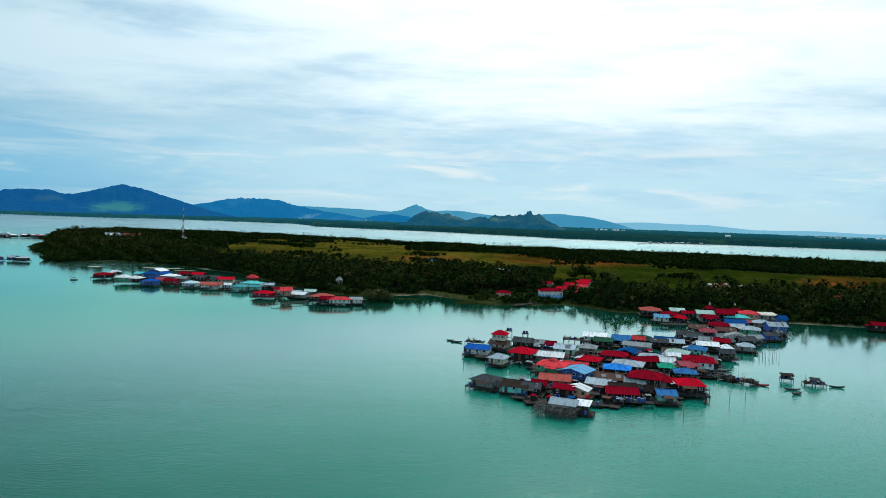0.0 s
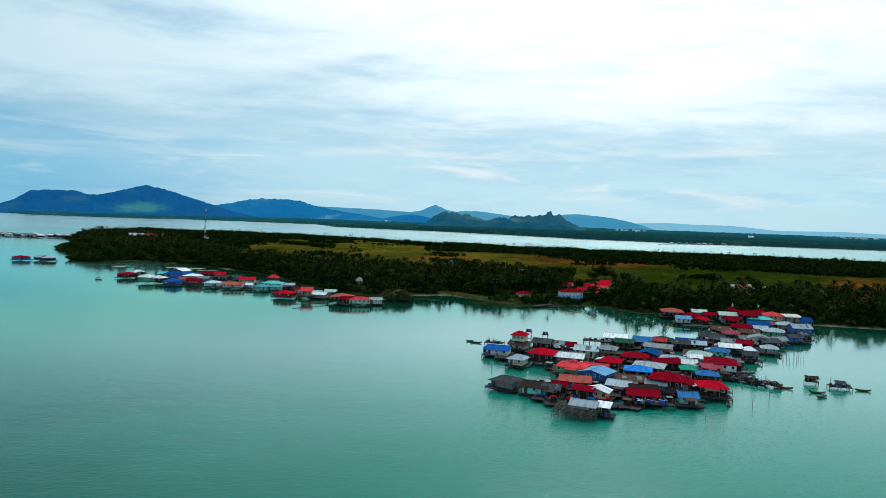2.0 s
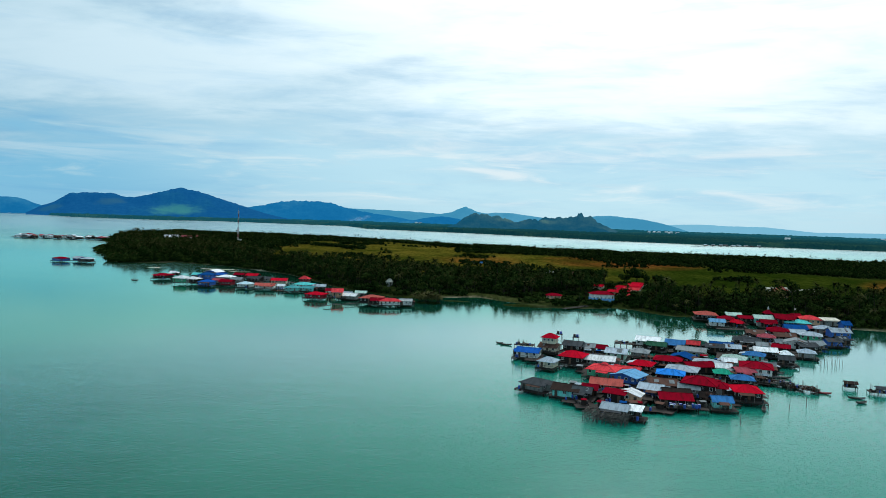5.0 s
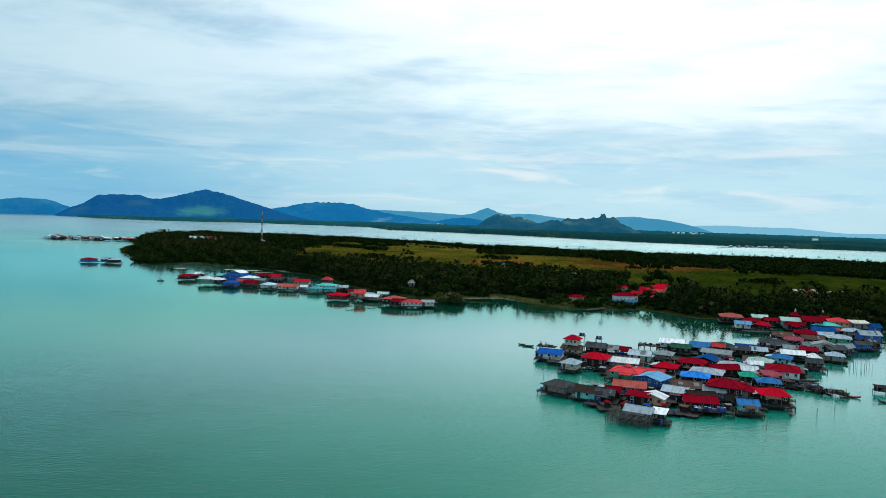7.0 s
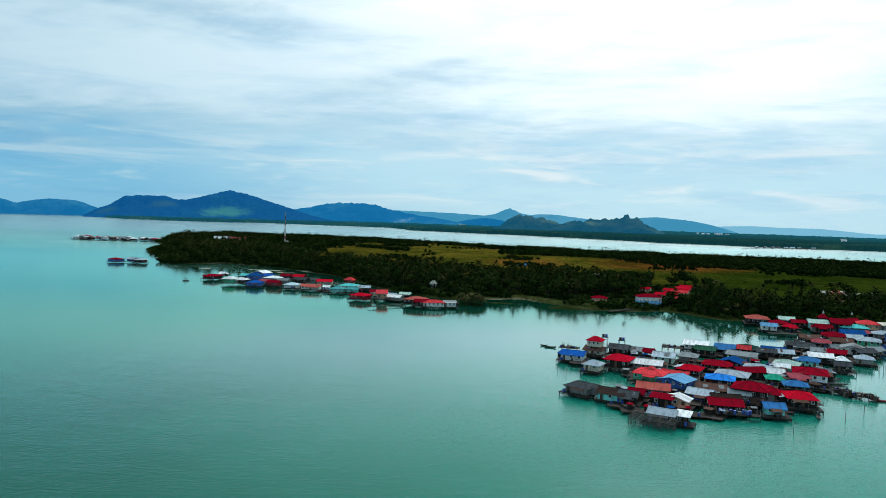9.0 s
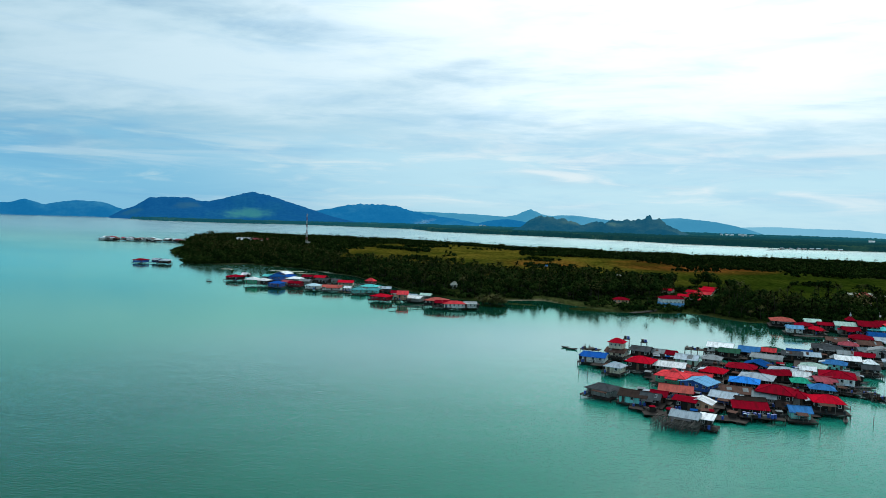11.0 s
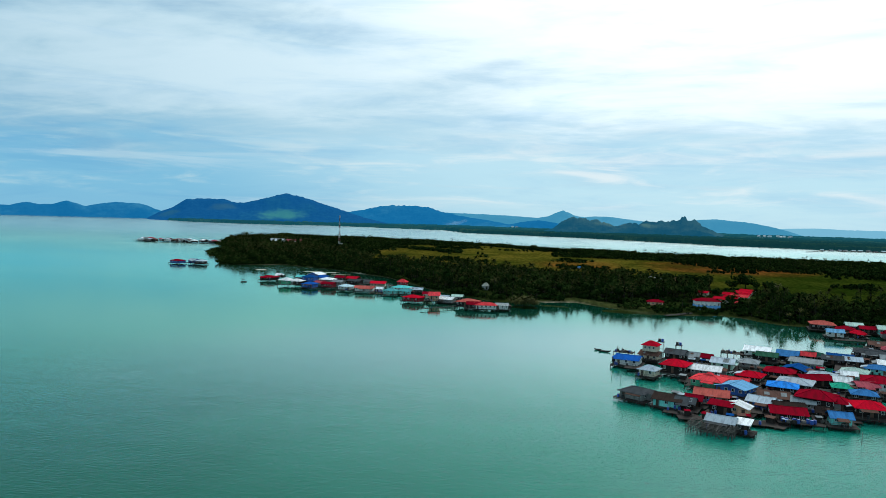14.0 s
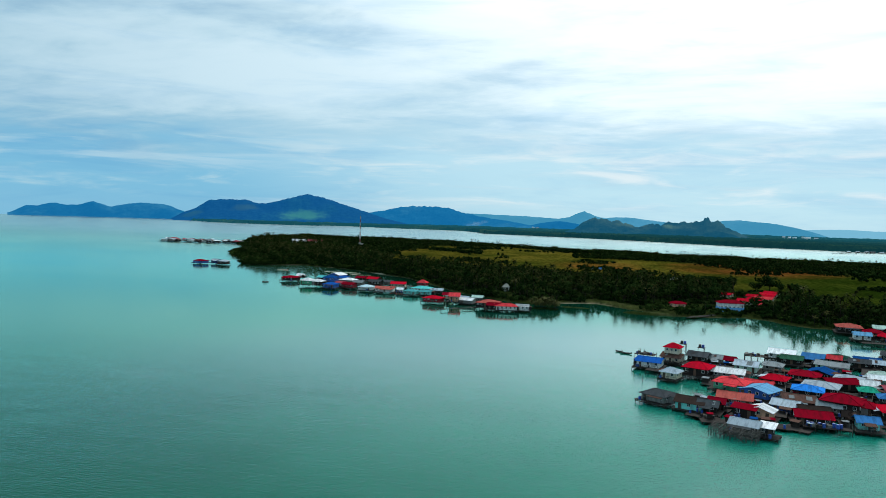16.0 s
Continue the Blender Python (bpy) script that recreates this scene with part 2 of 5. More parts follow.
def far_material(name, colour, second, air, haze_glow, bare=0.54, lit_meadows=(), fade=None):
    """Far wooded land; the haze in front of it is painted on as surface emission."""
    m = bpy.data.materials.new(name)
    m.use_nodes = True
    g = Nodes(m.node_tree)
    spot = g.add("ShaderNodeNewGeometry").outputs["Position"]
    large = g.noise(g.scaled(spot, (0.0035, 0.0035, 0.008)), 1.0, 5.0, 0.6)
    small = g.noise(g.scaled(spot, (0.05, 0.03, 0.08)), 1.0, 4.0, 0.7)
    # second tone: paler patches, also standing in for shading of the folds
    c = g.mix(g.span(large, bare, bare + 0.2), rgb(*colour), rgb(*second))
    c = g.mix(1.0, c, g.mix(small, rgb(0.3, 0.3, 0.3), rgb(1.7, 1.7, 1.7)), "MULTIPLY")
    # grassy clearings on the slopes, their sunlit look put into the colour
    for bearing, far, high, wide, tall, grass in lit_meadows:
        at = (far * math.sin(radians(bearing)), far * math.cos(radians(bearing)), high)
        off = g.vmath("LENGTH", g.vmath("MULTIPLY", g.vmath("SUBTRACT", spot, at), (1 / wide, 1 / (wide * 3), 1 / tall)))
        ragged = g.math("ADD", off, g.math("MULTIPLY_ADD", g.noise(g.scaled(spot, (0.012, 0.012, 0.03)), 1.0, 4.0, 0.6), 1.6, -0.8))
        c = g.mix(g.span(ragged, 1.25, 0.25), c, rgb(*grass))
    # the painted haze can grow stronger with distance
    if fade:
        haze_glow = g.span(g.vmath("LENGTH", spot), fade[0], fade[1], haze_glow, fade[2])
    p = g.add("ShaderNodeBsdfPrincipled", Base_Color=c, Roughness=1.0, Emission_Color=rgb(*air), Emission_Strength=haze_glow)
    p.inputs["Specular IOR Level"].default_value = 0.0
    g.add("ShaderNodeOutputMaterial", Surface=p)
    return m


# ---- mesh helpers ----
def mesh_from(name, verts, faces, mat, smooth=False):
    me = bpy.data.meshes.new(name)
    me.from_pydata([tuple(v) for v in verts], [], [tuple(int(i) for i in fc) for fc in faces])
    me.materials.append(mat)
    if smooth:
        me.polygons.foreach_set("use_smooth", [True] * len(me.polygons))
    me.update()
    return me


def boxes(*dims):
    """Vertices and faces of boxes given as (x0, y0, z0, x1, y1, z1)."""
    v, fc = [], []
    for x0, y0, z0, x1, y1, z1 in dims:
        b = len(v)
        v += [(x0, y0, z0), (x1, y0, z0), (x1, y1, z0), (x0, y1, z0), (x0, y0, z1), (x1, y0, z1), (x1, y1, z1), (x0, y1, z1)]
        fc += [tuple(b + i for i in q) for q in ((0, 3, 2, 1), (4, 5, 6, 7), (0, 1, 5, 4), (1, 2, 6, 5), (2, 3, 7, 6), (3, 0, 4, 7))]
    return v, fc


def tube(points, radii, sides=6, caps=True):
    """A tapered tube through points."""
    v, fc = [], []
    for k, (p, r) in enumerate(zip(points, radii)):
        a = Vector(points[min(k + 1, len(points) - 1)]) - Vector(points[max(k - 1, 0)])
        q = a.to_track_quat("Z", "Y")
        for s in range(sides):
            t = 2 * math.pi * s / sides
            v.append(tuple(Vector(p) + q @ Vector((r * math.cos(t), r * math.sin(t), 0))))
    for k in range(len(points) - 1):
        for s in range(sides):
            n = (s + 1) % sides
            fc.append((k * sides + s, k * sides + n, (k + 1) * sides + n, (k + 1) * sides + s))
    if caps:
        fc.append(tuple(reversed(range(sides))))
        fc.append(tuple((len(points) - 1) * sides + s for s in range(sides)))
    return v, fc


def joined(*pieces):
    v, fc = [], []
    for pv, pf in pieces:
        b = len(v)
        v += list(pv)
        fc += [tuple(b + i for i in q) for q in pf]
    return v, fc


SHARED = {}


def shared(name, mat, maker):
    key = (name, mat.name)
    if key not in SHARED:
        SHARED[key] = mesh_from(name, *maker(), mat)
    return SHARED[key]


def part(name, me, parent, place=(0, 0, 0), size=(1, 1, 1), turn=0.0, label=""):
    ob = new(name, me)
    ob.parent = parent
    ob.location, ob.scale, ob.rotation_euler = place, size, (0, 0, turn)
    return tagged(ob, label)


def thing(name, m, label, category, group="", kind=""):
    ob = new(name)
    ob.empty_display_size = 0.3
    ob.matrix_world = m
    return tagged(ob, label, category, group, kind)


def unit_box():
    return boxes((-0.5, -0.5, 0, 0.5, 0.5, 1))


def unit_post():
    return tube([(0, 0, 0), (0, 0, 0.5), (0, 0, 1)], [0.5, 0.47, 0.42], 6)


def window_ring():
    return boxes((-0.5, -0.5, 0, -0.4, 0.5, 1), (0.4, -0.5, 0, 0.5, 0.5, 1), (-0.4, -0.5, 0.92, 0.4, 0.5, 1), (-0.4, -0.5, 0, 0.4, 0.5, 0.08), (-0.03, -0.35, 0.08, 0.03, 0.35, 0.92))


# ---- water and land ----
def lerp_table(az, pairs):
    return np.interp(az, [p[0] for p in pairs], [p[1] for p in pairs])


# distance from the eye's foot, by bearing in degrees: near shore, back of the shore woods, end of the fields, far shore
SHORE = [(-31, 790), (-29, 752), (-25, 765), (-21, 708), (-17, 637), (-13, 530), (-8.4, 473), (-6, 462), (-4, 478), (-1, 482), (1.2, 464), (5.5, 444), (10, 462), (14.6, 440), (19, 448), (27, 451), (32.7, 466), (50, 520)]
WOODS = [(-31, 1500), (-24, 1300), (-22, 1020), (-20.5, 950), (-17.3, 750), (-13, 715), (-8.4, 690), (-4, 645), (1, 640), (5.5, 640), (8, 605), (10, 540), (14.6, 520), (19, 540), (23, 565), (27, 590), (30.4, 640), (50, 660)]
FIELDS = [(-31, 1500), (-23, 1190), (-21.4, 1220), (-17, 1290), (-13, 1391), (-8.4, 1409), (-4, 1270), (1, 1200), (5.5, 1070), (10, 1060), (14.6, 1020), (19, 930), (27, 914), (33, 945), (50, 960)]
FAR_SHORE = [(-31, 1400), (-29, 1480), (-25, 1740), (-17, 1650), (-13, 1545), (-8.4, 1480), (-4, 1360), (1, 1310), (10, 1275), (19, 1310), (33, 1330), (50, 1350)]
COAST = [(-34, 4100), (-32, 3700), (-27.6, 3465), (-21.5, 3510), (-12, 3200), (-10.3, 2750), (0.7, 2420), (10, 2130), (19, 2120), (27, 2230), (33, 2340), (50, 2500)]


def wobble(x, y, scale, octaves=3):
    """Smooth noise of the plan, about -1 to 1."""
    total, amp = np.zeros_like(x), 1.0
    for k in range(octaves):
        s = scale * 2.03 ** k
        total = total + amp * (np.sin(x * s + 1.7 * np.sin(y * s * 0.83 + k)) * np.cos(y * s * 1.13 + 1.3 * np.sin(x * s * 0.71 + 2 * k)))
        amp *= 0.5
    return total / 1.5


def west_depth(az, r):
    """Metres east of the island's slanting western shore."""
    return np.radians(az + 30.4 - (r - 760) * 0.0016) * r + 9 * np.sin(r * 0.021)


def island_depth(x, y):
    """Metres inland from the island's shore; negative in the water."""
    az, r = np.degrees(np.arctan2(x, y)), np.hypot(x, y)
    d = np.minimum(r - lerp_table(az, SHORE), lerp_table(az, FAR_SHORE) + 12 - r)
    d = np.minimum(d, west_depth(az, r))
    return d + 5 * wobble(x, y, 0.045)


def coast_depth(x, y):
    az, r = np.degrees(np.arctan2(x, y)), np.hypot(x, y)
    d = np.minimum(r - lerp_table(az, COAST), np.radians(az + 33.6) * r)
    return d + 14 * wobble(x, y, 0.012)


def in_field(x, y):
    az, r = np.degrees(np.arctan2(x, y)), np.hypot(x, y)
    e = np.minimum(r - lerp_table(az, WOODS), lerp_table(az, FIELDS) - r) + 9 * wobble(x, y, 0.03)
    return np.minimum(e, np.radians(az + 22.6) * r)


def polar_grid(az, rs):
    a, r = np.meshgrid(np.radians(az), rs, indexing="ij")
    x, y = r * np.sin(a), r * np.cos(a)
    n, m = a.shape
    i = (np.arange(n - 1)[:, None] * m + np.arange(m - 1)).ravel()
    return x, y, np.stack([i, i + m, i + m + 1, i + 1], 1)


def sheet(name, x, y, z, quads, mat, smooth=True):
    me = bpy.data.meshes.new(name)
    me.from_pydata(np.stack([x.ravel(), y.ravel(), z.ravel()], 1).tolist(), [], quads.tolist())
    me.materials.append(mat)
    me.polygons.foreach_set("use_smooth", [smooth] * len(me.polygons))
    me.update()
    return new(name, me)


def build_ground():
    az = np.concatenate([np.arange(-180, -48, 6.0), np.arange(-48, 52, 0.25), np.arange(52, 181, 6.0)])
    rs = np.concatenate([np.array([1.0, 60, 120, 200, 280, 350]), np.arange(400, 700, 5.0), np.arange(700, 1800, 14.0), np.arange(1800, 4995, 60.0)])
    x, y, quads = polar_grid(az, rs)
    land, coast = island_depth(x, y), coast_depth(x, y)
    z = -2.6 + 3.8 * np.clip((land + 22) / 30, 0, 1) + 0.25 * wobble(x, y, 0.08) + 4.5 * np.clip((coast + 30) / 80, 0, 1)
    for bx, by, sx, sy, h in ((-310, 621, 13, 5, 2.9), (-251, 627, 34, 8, 2.85), (-226, 610, 22, 6, 2.8), (-40, 442, 12, 7, 3.4), (27, 446, 26, 9, 3.5), (53, 446, 12, 5, 3.3), (-22, 456, 16, 6, 3.0)):
        z = np.maximum(z, -2.6 + h * np.exp(-((x - bx) / sx) ** 4 - ((y - by) / sy) ** 4))
    ob = sheet("ground", x, y, z, quads, ground_material())
    a, r = np.degrees(np.arctan2(x, y)), np.hypot(x, y)
    cover = np.zeros((*x.shape, 4))
    cover[..., :] = (0.022, 0.032, 0.009, 1)
    lawn = (np.clip(1.3 - np.abs(a - 2) / 5, 0, 1) * np.clip(1 - np.abs(land - 12) / 16, 0, 1))[..., None]
    cover = cover * (1 - lawn) + np.array((0.050, 0.062, 0.022, 1)) * lawn
    field = np.clip(in_field(x, y) / 6, 0, 1)[..., None]
    olive, green, rust = np.array((0.074, 0.068, 0.010, 1)), np.array((0.021, 0.034, 0.004, 1)), np.array((0.13, 0.050, 0.012, 1))
    t = np.clip((a - 3 + 5 * wobble(x, y, 0.01)) / 9, 0, 1)[..., None]
    tone = olive * (1 - t) + green * t
    dry = np.clip(1.6 - ((a - 10) / 5.5) ** 2 - ((r - 960) / 120) ** 2, 0, 1) + np.clip(1.4 - ((a - 32) / 4.5) ** 2 - ((r - 800) / 130) ** 2, 0, 1) + 0.6 * np.clip(1.3 - ((a + 1) / 4) ** 2 - ((r - 900) / 90) ** 2, 0, 1)
    dry = np.clip(dry * (0.75 + 0.6 * wobble(x, y, 0.02)), 0, 1)[..., None]
    tone = tone * (1 - dry) + rust * dry
    tone = tone * np.clip(1 + (a[..., None] + 9) / 40, 0.75, 1)
    cover = cover * (1 - field) + tone * field
    sand = 0.6 * (np.clip(1 - np.abs(land + 5) / 5, 0, 1) * np.clip(0.35 + wobble(x, y, 0.02), 0, 1))[..., None]
    beach = np.clip(1 - np.abs(land + 4) / 7, 0, 1) * (np.clip(1.5 - np.abs(a - 29) / 3, 0, 1) + np.clip(1.4 - np.abs(a + 2.5) / 2, 0, 1))
    sand = np.clip(sand + beach[..., None] * 0.9, 0, 1)
    cover = cover * (1 - sand) + np.array((0.30, 0.27, 0.20, 1)) * sand
    bar = np.clip(1.2 - ((x + 275) / 70) ** 4 - ((y - 622) / 16) ** 4, 0, 1)[..., None]
    cover = cover * (1 - bar) + np.array((0.42, 0.44, 0.36, 1)) * bar
    layer = ob.data.color_attributes.new("cover", "FLOAT_COLOR", "POINT")
    layer.data.foreach_set("color", cover.ravel())
    tagged(ob, "flat island ground with olive and green fields and dry patches", "ground", kind="structure")


build_ground()

wx, wy, wq = polar_grid(np.arange(-180, 181, 3.0), np.concatenate([np.array([0.5, 50, 150, 300, 500, 800, 1200, 1800, 2600, 3600]), np.array([4990.0])]))
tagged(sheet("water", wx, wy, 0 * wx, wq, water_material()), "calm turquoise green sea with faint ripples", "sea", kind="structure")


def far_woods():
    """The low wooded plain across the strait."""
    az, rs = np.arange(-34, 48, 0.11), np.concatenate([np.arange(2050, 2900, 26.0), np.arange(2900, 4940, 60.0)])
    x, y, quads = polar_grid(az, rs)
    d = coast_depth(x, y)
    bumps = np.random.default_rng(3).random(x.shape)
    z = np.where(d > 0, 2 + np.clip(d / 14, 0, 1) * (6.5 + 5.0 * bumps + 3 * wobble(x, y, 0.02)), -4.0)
    mat = far_material("far_plain_woods_hazed", (0.007, 0.022, 0.009), (0.028, 0.052, 0.016), (0.004, 0.085, 0.145), 0.26, 0.50, fade=(2150.0, 4400.0, 0.80))
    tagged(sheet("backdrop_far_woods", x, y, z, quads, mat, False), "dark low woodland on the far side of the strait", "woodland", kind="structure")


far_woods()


def hill_range(name, distance, depth, lo, hi, bumps, mat, label, rough=1.0, seed=0, soft=0.35):
    """A wooded ridge whose crest runs over the given bearings and heights, with folded slopes."""
    az = np.arange(lo, hi, 0.06)
    u = np.linspace(-1, 1, 27)
    x, y, quads = polar_grid(az, distance + depth * u)
    a, r = np.degrees(np.arctan2(x, y)), np.hypot(x, y)
    line = np.arange(lo - 3, hi + 3, 0.02)
    tops = np.interp(line, [b[0] for b in bumps], [b[1] for b in bumps])
    bell = np.exp(-np.linspace(-2.5, 2.5, 1 + int(soft / 0.01)) ** 2)
    tops = np.convolve(tops, bell / bell.sum(), "same")
    crest = np.interp(a, line, tops)
    v = (r - distance) / depth
    fold = wobble(x + seed, y, 0.011, 4)
    crest = crest * (1 + 0.035 * rough * wobble(130 * a + seed, 0 * a, 0.05, 4))
    shape = np.clip(1 - np.abs(v + 0.22 * fold * (1 - np.abs(v))) ** 1.25, 0, 1)
    z = crest * shape * (1 + 0.22 * rough * fold * np.abs(v)) + rough * (3.0 * wobble(x, y + seed, 0.05, 3)) * np.clip(crest / 60, 0, 1) - 3
    tagged(sheet(name, x, y, z, quads, mat), label, "hills", kind="structure")


# the blue of each range is mostly haze, glowing from its own slopes
NAVY = far_material("mountain_woods_hazed", (0.008, 0.042, 0.060), (0.014, 0.070, 0.060), (0.001, 0.078, 0.28), 0.76, 0.50, lit_meadows=((-24.8, 4180, 48, 125, 34, (0.065, 0.210, 0.060)), (-29.8, 4250, 84, 60, 22, (0.03, 0.07, 0.035)), (-33.4, 4250, 40, 60, 26, (0.02, 0.06, 0.03))))
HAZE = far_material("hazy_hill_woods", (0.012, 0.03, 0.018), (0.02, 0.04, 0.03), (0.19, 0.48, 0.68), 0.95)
MIDBLUE = far_material("further_mountain_woods_hazed", (0.010, 0.050, 0.060), (0.035, 0.095, 0.085), (0.004, 0.150, 0.40), 0.80, 0.48)
PALEBLUE = far_material("furthest_mountain_woods_hazed", (0.012, 0.03, 0.018), (0.06, 0.09, 0.07), (0.05, 0.28, 0.49), 0.90, 0.45)
TEAL = far_material("near_hill_woods_hazed", (0.012, 0.030, 0.020), (0.045, 0.066, 0.034), (0.003, 0.082, 0.175), 0.78, 0.46, lit_meadows=((1.2, 3190, 55, 75, 16, (0.13, 0.15, 0.055)), (4.6, 3180, 52, 50, 12, (0.10, 0.13, 0.05))))
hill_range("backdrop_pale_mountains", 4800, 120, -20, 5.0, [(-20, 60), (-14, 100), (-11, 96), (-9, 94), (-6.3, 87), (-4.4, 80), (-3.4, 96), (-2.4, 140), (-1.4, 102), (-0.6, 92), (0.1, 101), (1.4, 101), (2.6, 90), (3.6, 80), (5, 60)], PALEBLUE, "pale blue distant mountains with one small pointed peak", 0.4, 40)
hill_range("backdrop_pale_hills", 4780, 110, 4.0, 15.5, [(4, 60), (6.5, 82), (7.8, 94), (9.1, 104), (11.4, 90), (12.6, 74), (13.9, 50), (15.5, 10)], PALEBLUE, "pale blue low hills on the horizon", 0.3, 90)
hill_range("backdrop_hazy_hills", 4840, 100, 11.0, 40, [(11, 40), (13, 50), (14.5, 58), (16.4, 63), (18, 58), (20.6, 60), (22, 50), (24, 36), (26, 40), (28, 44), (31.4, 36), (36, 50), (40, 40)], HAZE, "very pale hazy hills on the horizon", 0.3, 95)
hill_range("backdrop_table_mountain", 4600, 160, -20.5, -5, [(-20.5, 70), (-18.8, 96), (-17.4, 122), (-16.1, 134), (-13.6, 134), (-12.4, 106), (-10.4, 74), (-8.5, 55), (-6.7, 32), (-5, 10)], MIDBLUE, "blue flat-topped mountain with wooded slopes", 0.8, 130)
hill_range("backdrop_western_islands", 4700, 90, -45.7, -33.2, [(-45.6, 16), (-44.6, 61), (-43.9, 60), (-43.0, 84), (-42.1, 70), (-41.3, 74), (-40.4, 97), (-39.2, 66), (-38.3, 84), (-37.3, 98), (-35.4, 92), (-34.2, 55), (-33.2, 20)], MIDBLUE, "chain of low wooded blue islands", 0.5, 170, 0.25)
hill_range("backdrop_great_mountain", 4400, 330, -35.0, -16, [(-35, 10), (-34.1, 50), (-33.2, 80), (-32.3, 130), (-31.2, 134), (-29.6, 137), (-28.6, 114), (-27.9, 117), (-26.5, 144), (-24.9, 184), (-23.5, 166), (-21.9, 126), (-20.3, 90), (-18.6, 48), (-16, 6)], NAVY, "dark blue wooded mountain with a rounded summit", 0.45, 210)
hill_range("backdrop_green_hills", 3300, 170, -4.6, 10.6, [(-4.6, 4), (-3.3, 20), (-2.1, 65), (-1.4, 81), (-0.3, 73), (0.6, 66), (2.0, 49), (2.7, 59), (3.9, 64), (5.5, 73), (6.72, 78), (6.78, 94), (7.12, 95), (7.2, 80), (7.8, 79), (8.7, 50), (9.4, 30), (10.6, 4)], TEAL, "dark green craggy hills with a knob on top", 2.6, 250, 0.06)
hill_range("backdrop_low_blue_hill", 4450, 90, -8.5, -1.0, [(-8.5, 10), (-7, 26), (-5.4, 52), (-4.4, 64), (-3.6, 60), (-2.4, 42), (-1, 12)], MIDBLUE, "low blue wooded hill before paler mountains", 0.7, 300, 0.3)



def smoke_plume(bearing, far, wide, high, puffs):
    """Thin smoke over the far plain: many ragged veils that drift with the wind."""
    m = bpy.data.materials.new("thin_smoke")
    m.use_nodes = True
    g = Nodes(m.node_tree)
    clear = g.add("ShaderNodeBsdfTransparent")
    veil = g.tree.nodes.new("ShaderNodeMixShader")
    both = g.tree.nodes.new("ShaderNodeAddShader")
    g.put(both.inputs[0], g.add("ShaderNodeBsdfDiffuse", Color=rgb(0.6, 0.72, 0.80))), g.put(both.inputs[1], g.add("ShaderNodeBsdfTranslucent", Color=rgb(0.35, 0.42, 0.46)))
    g.put(veil.inputs[0], 0.05), g.put(veil.inputs[1], clear), g.put(veil.inputs[2], both)
    g.add("ShaderNodeOutputMaterial", Surface=veil)
    chance = random.Random(5)
    pieces = []
    for k in range(puffs):
        u = (k + 0.5) / puffs
        px, pz = wide * (u - 0.5) + chance.uniform(-9, 9), 14 + high * u * chance.uniform(0.3, 1.0)
        r = chance.uniform(0.6, 1.2) * (7 + 11 * u)
        ring = [(px - 1.9 * r, 0, pz), (px - 1.2 * r, 0, pz + 2), (px, 0, pz + 3), (px + 1.3 * r, 0, pz + 5), (px + 2.2 * r, 0, pz + 7)]
        pieces.append(tube(ring, [0.1, 0.62 * r, 0.8 * r, 0.55 * r, 0.1], 12))
    a = radians(bearing)
    ob = new("smoke_plume", mesh_from("smoke_plume", *joined(*pieces), m, True))
    ob.location, ob.rotation_euler = (far * math.sin(a), far * math.cos(a), 0), (0, 0, -a)
    tagged(ob, "thin pale smoke drifting over the far shore", "smoke", kind="stuff")


smoke_plume(-11.0, 4150, 120, 30, 4)


# ---- houses on stilts ----
dice = random.Random(7)


def roof_mesh(kind, length, span, rise, over, mat):
    """A roof of sheet metal with its ridge along x, eaves at z = 0; hip, gable or one slope."""
    a, b, t = length / 2 + over, span / 2 + over, 0.10
    drop = -rise * over / (span / 2)
    if kind == "hip":
        k = max(a - b * 0.95, 0.15 * a)
        top = [(-a, -b, drop), (a, -b, drop), (a, b, drop), (-a, b, drop), (-k, 0, rise), (k, 0, rise)]
        faces = [(0, 1, 5, 4), (1, 2, 5), (2, 3, 4, 5), (3, 0, 4)]
        rim = [0, 1, 2, 3]
    elif kind == "shed":
        top = [(-a, -b, -0.1), (a, -b, -0.1), (a, b, rise), (-a, b, rise)]
        faces = [(0, 1, 2, 3)]
        rim = [0, 1, 2, 3]
    else:
        # the middle of an old ridge sags a little
        top = [(-a, -b, drop), (0, -b, drop - 0.04), (a, -b, drop), (a, b, drop), (0, b, drop - 0.04), (-a, b, drop), (-a, 0, rise), (0, 0, rise - 0.07), (a, 0, rise)]
        faces = [(0, 1, 7, 6), (1, 2, 8, 7), (3, 4, 7, 8), (4, 5, 6, 7)]
        rim = [0, 1, 2, 8, 3, 4, 5, 6]
    n = len(top)
    v = top + [(x, y, z - t) for x, y, z in top]
    fc = faces + [tuple(n + i for i in reversed(q)) for q in faces]
    for i, p in enumerate(rim):
        q = rim[(i + 1) % len(rim)]
        fc.append((q, p, n + p, n + q))
    return mesh_from("roof", v, fc, mat)


def ridge_cap(kind, length, span, rise, over, mat):
    a, b = length / 2 + over, span / 2 + over
    if kind == "hip":
        k = max(a - b * 0.95, 0.15 * a)
        drop = -rise * over / (span / 2)
        lines = [[(-k, 0, rise), (k, 0, rise)]] + [[(sx * k, 0, rise), (sx * a, sy * b, drop)] for sx in (-1, 1) for sy in (-1, 1)]
    else:
        lines = [[(-a, 0, rise), (0, 0, rise - 0.07), (a, 0, rise)]]
    return mesh_from("ridge_cap", *joined(*[tube(l, [0.11] * len(l), 5) for l in lines]), mat)


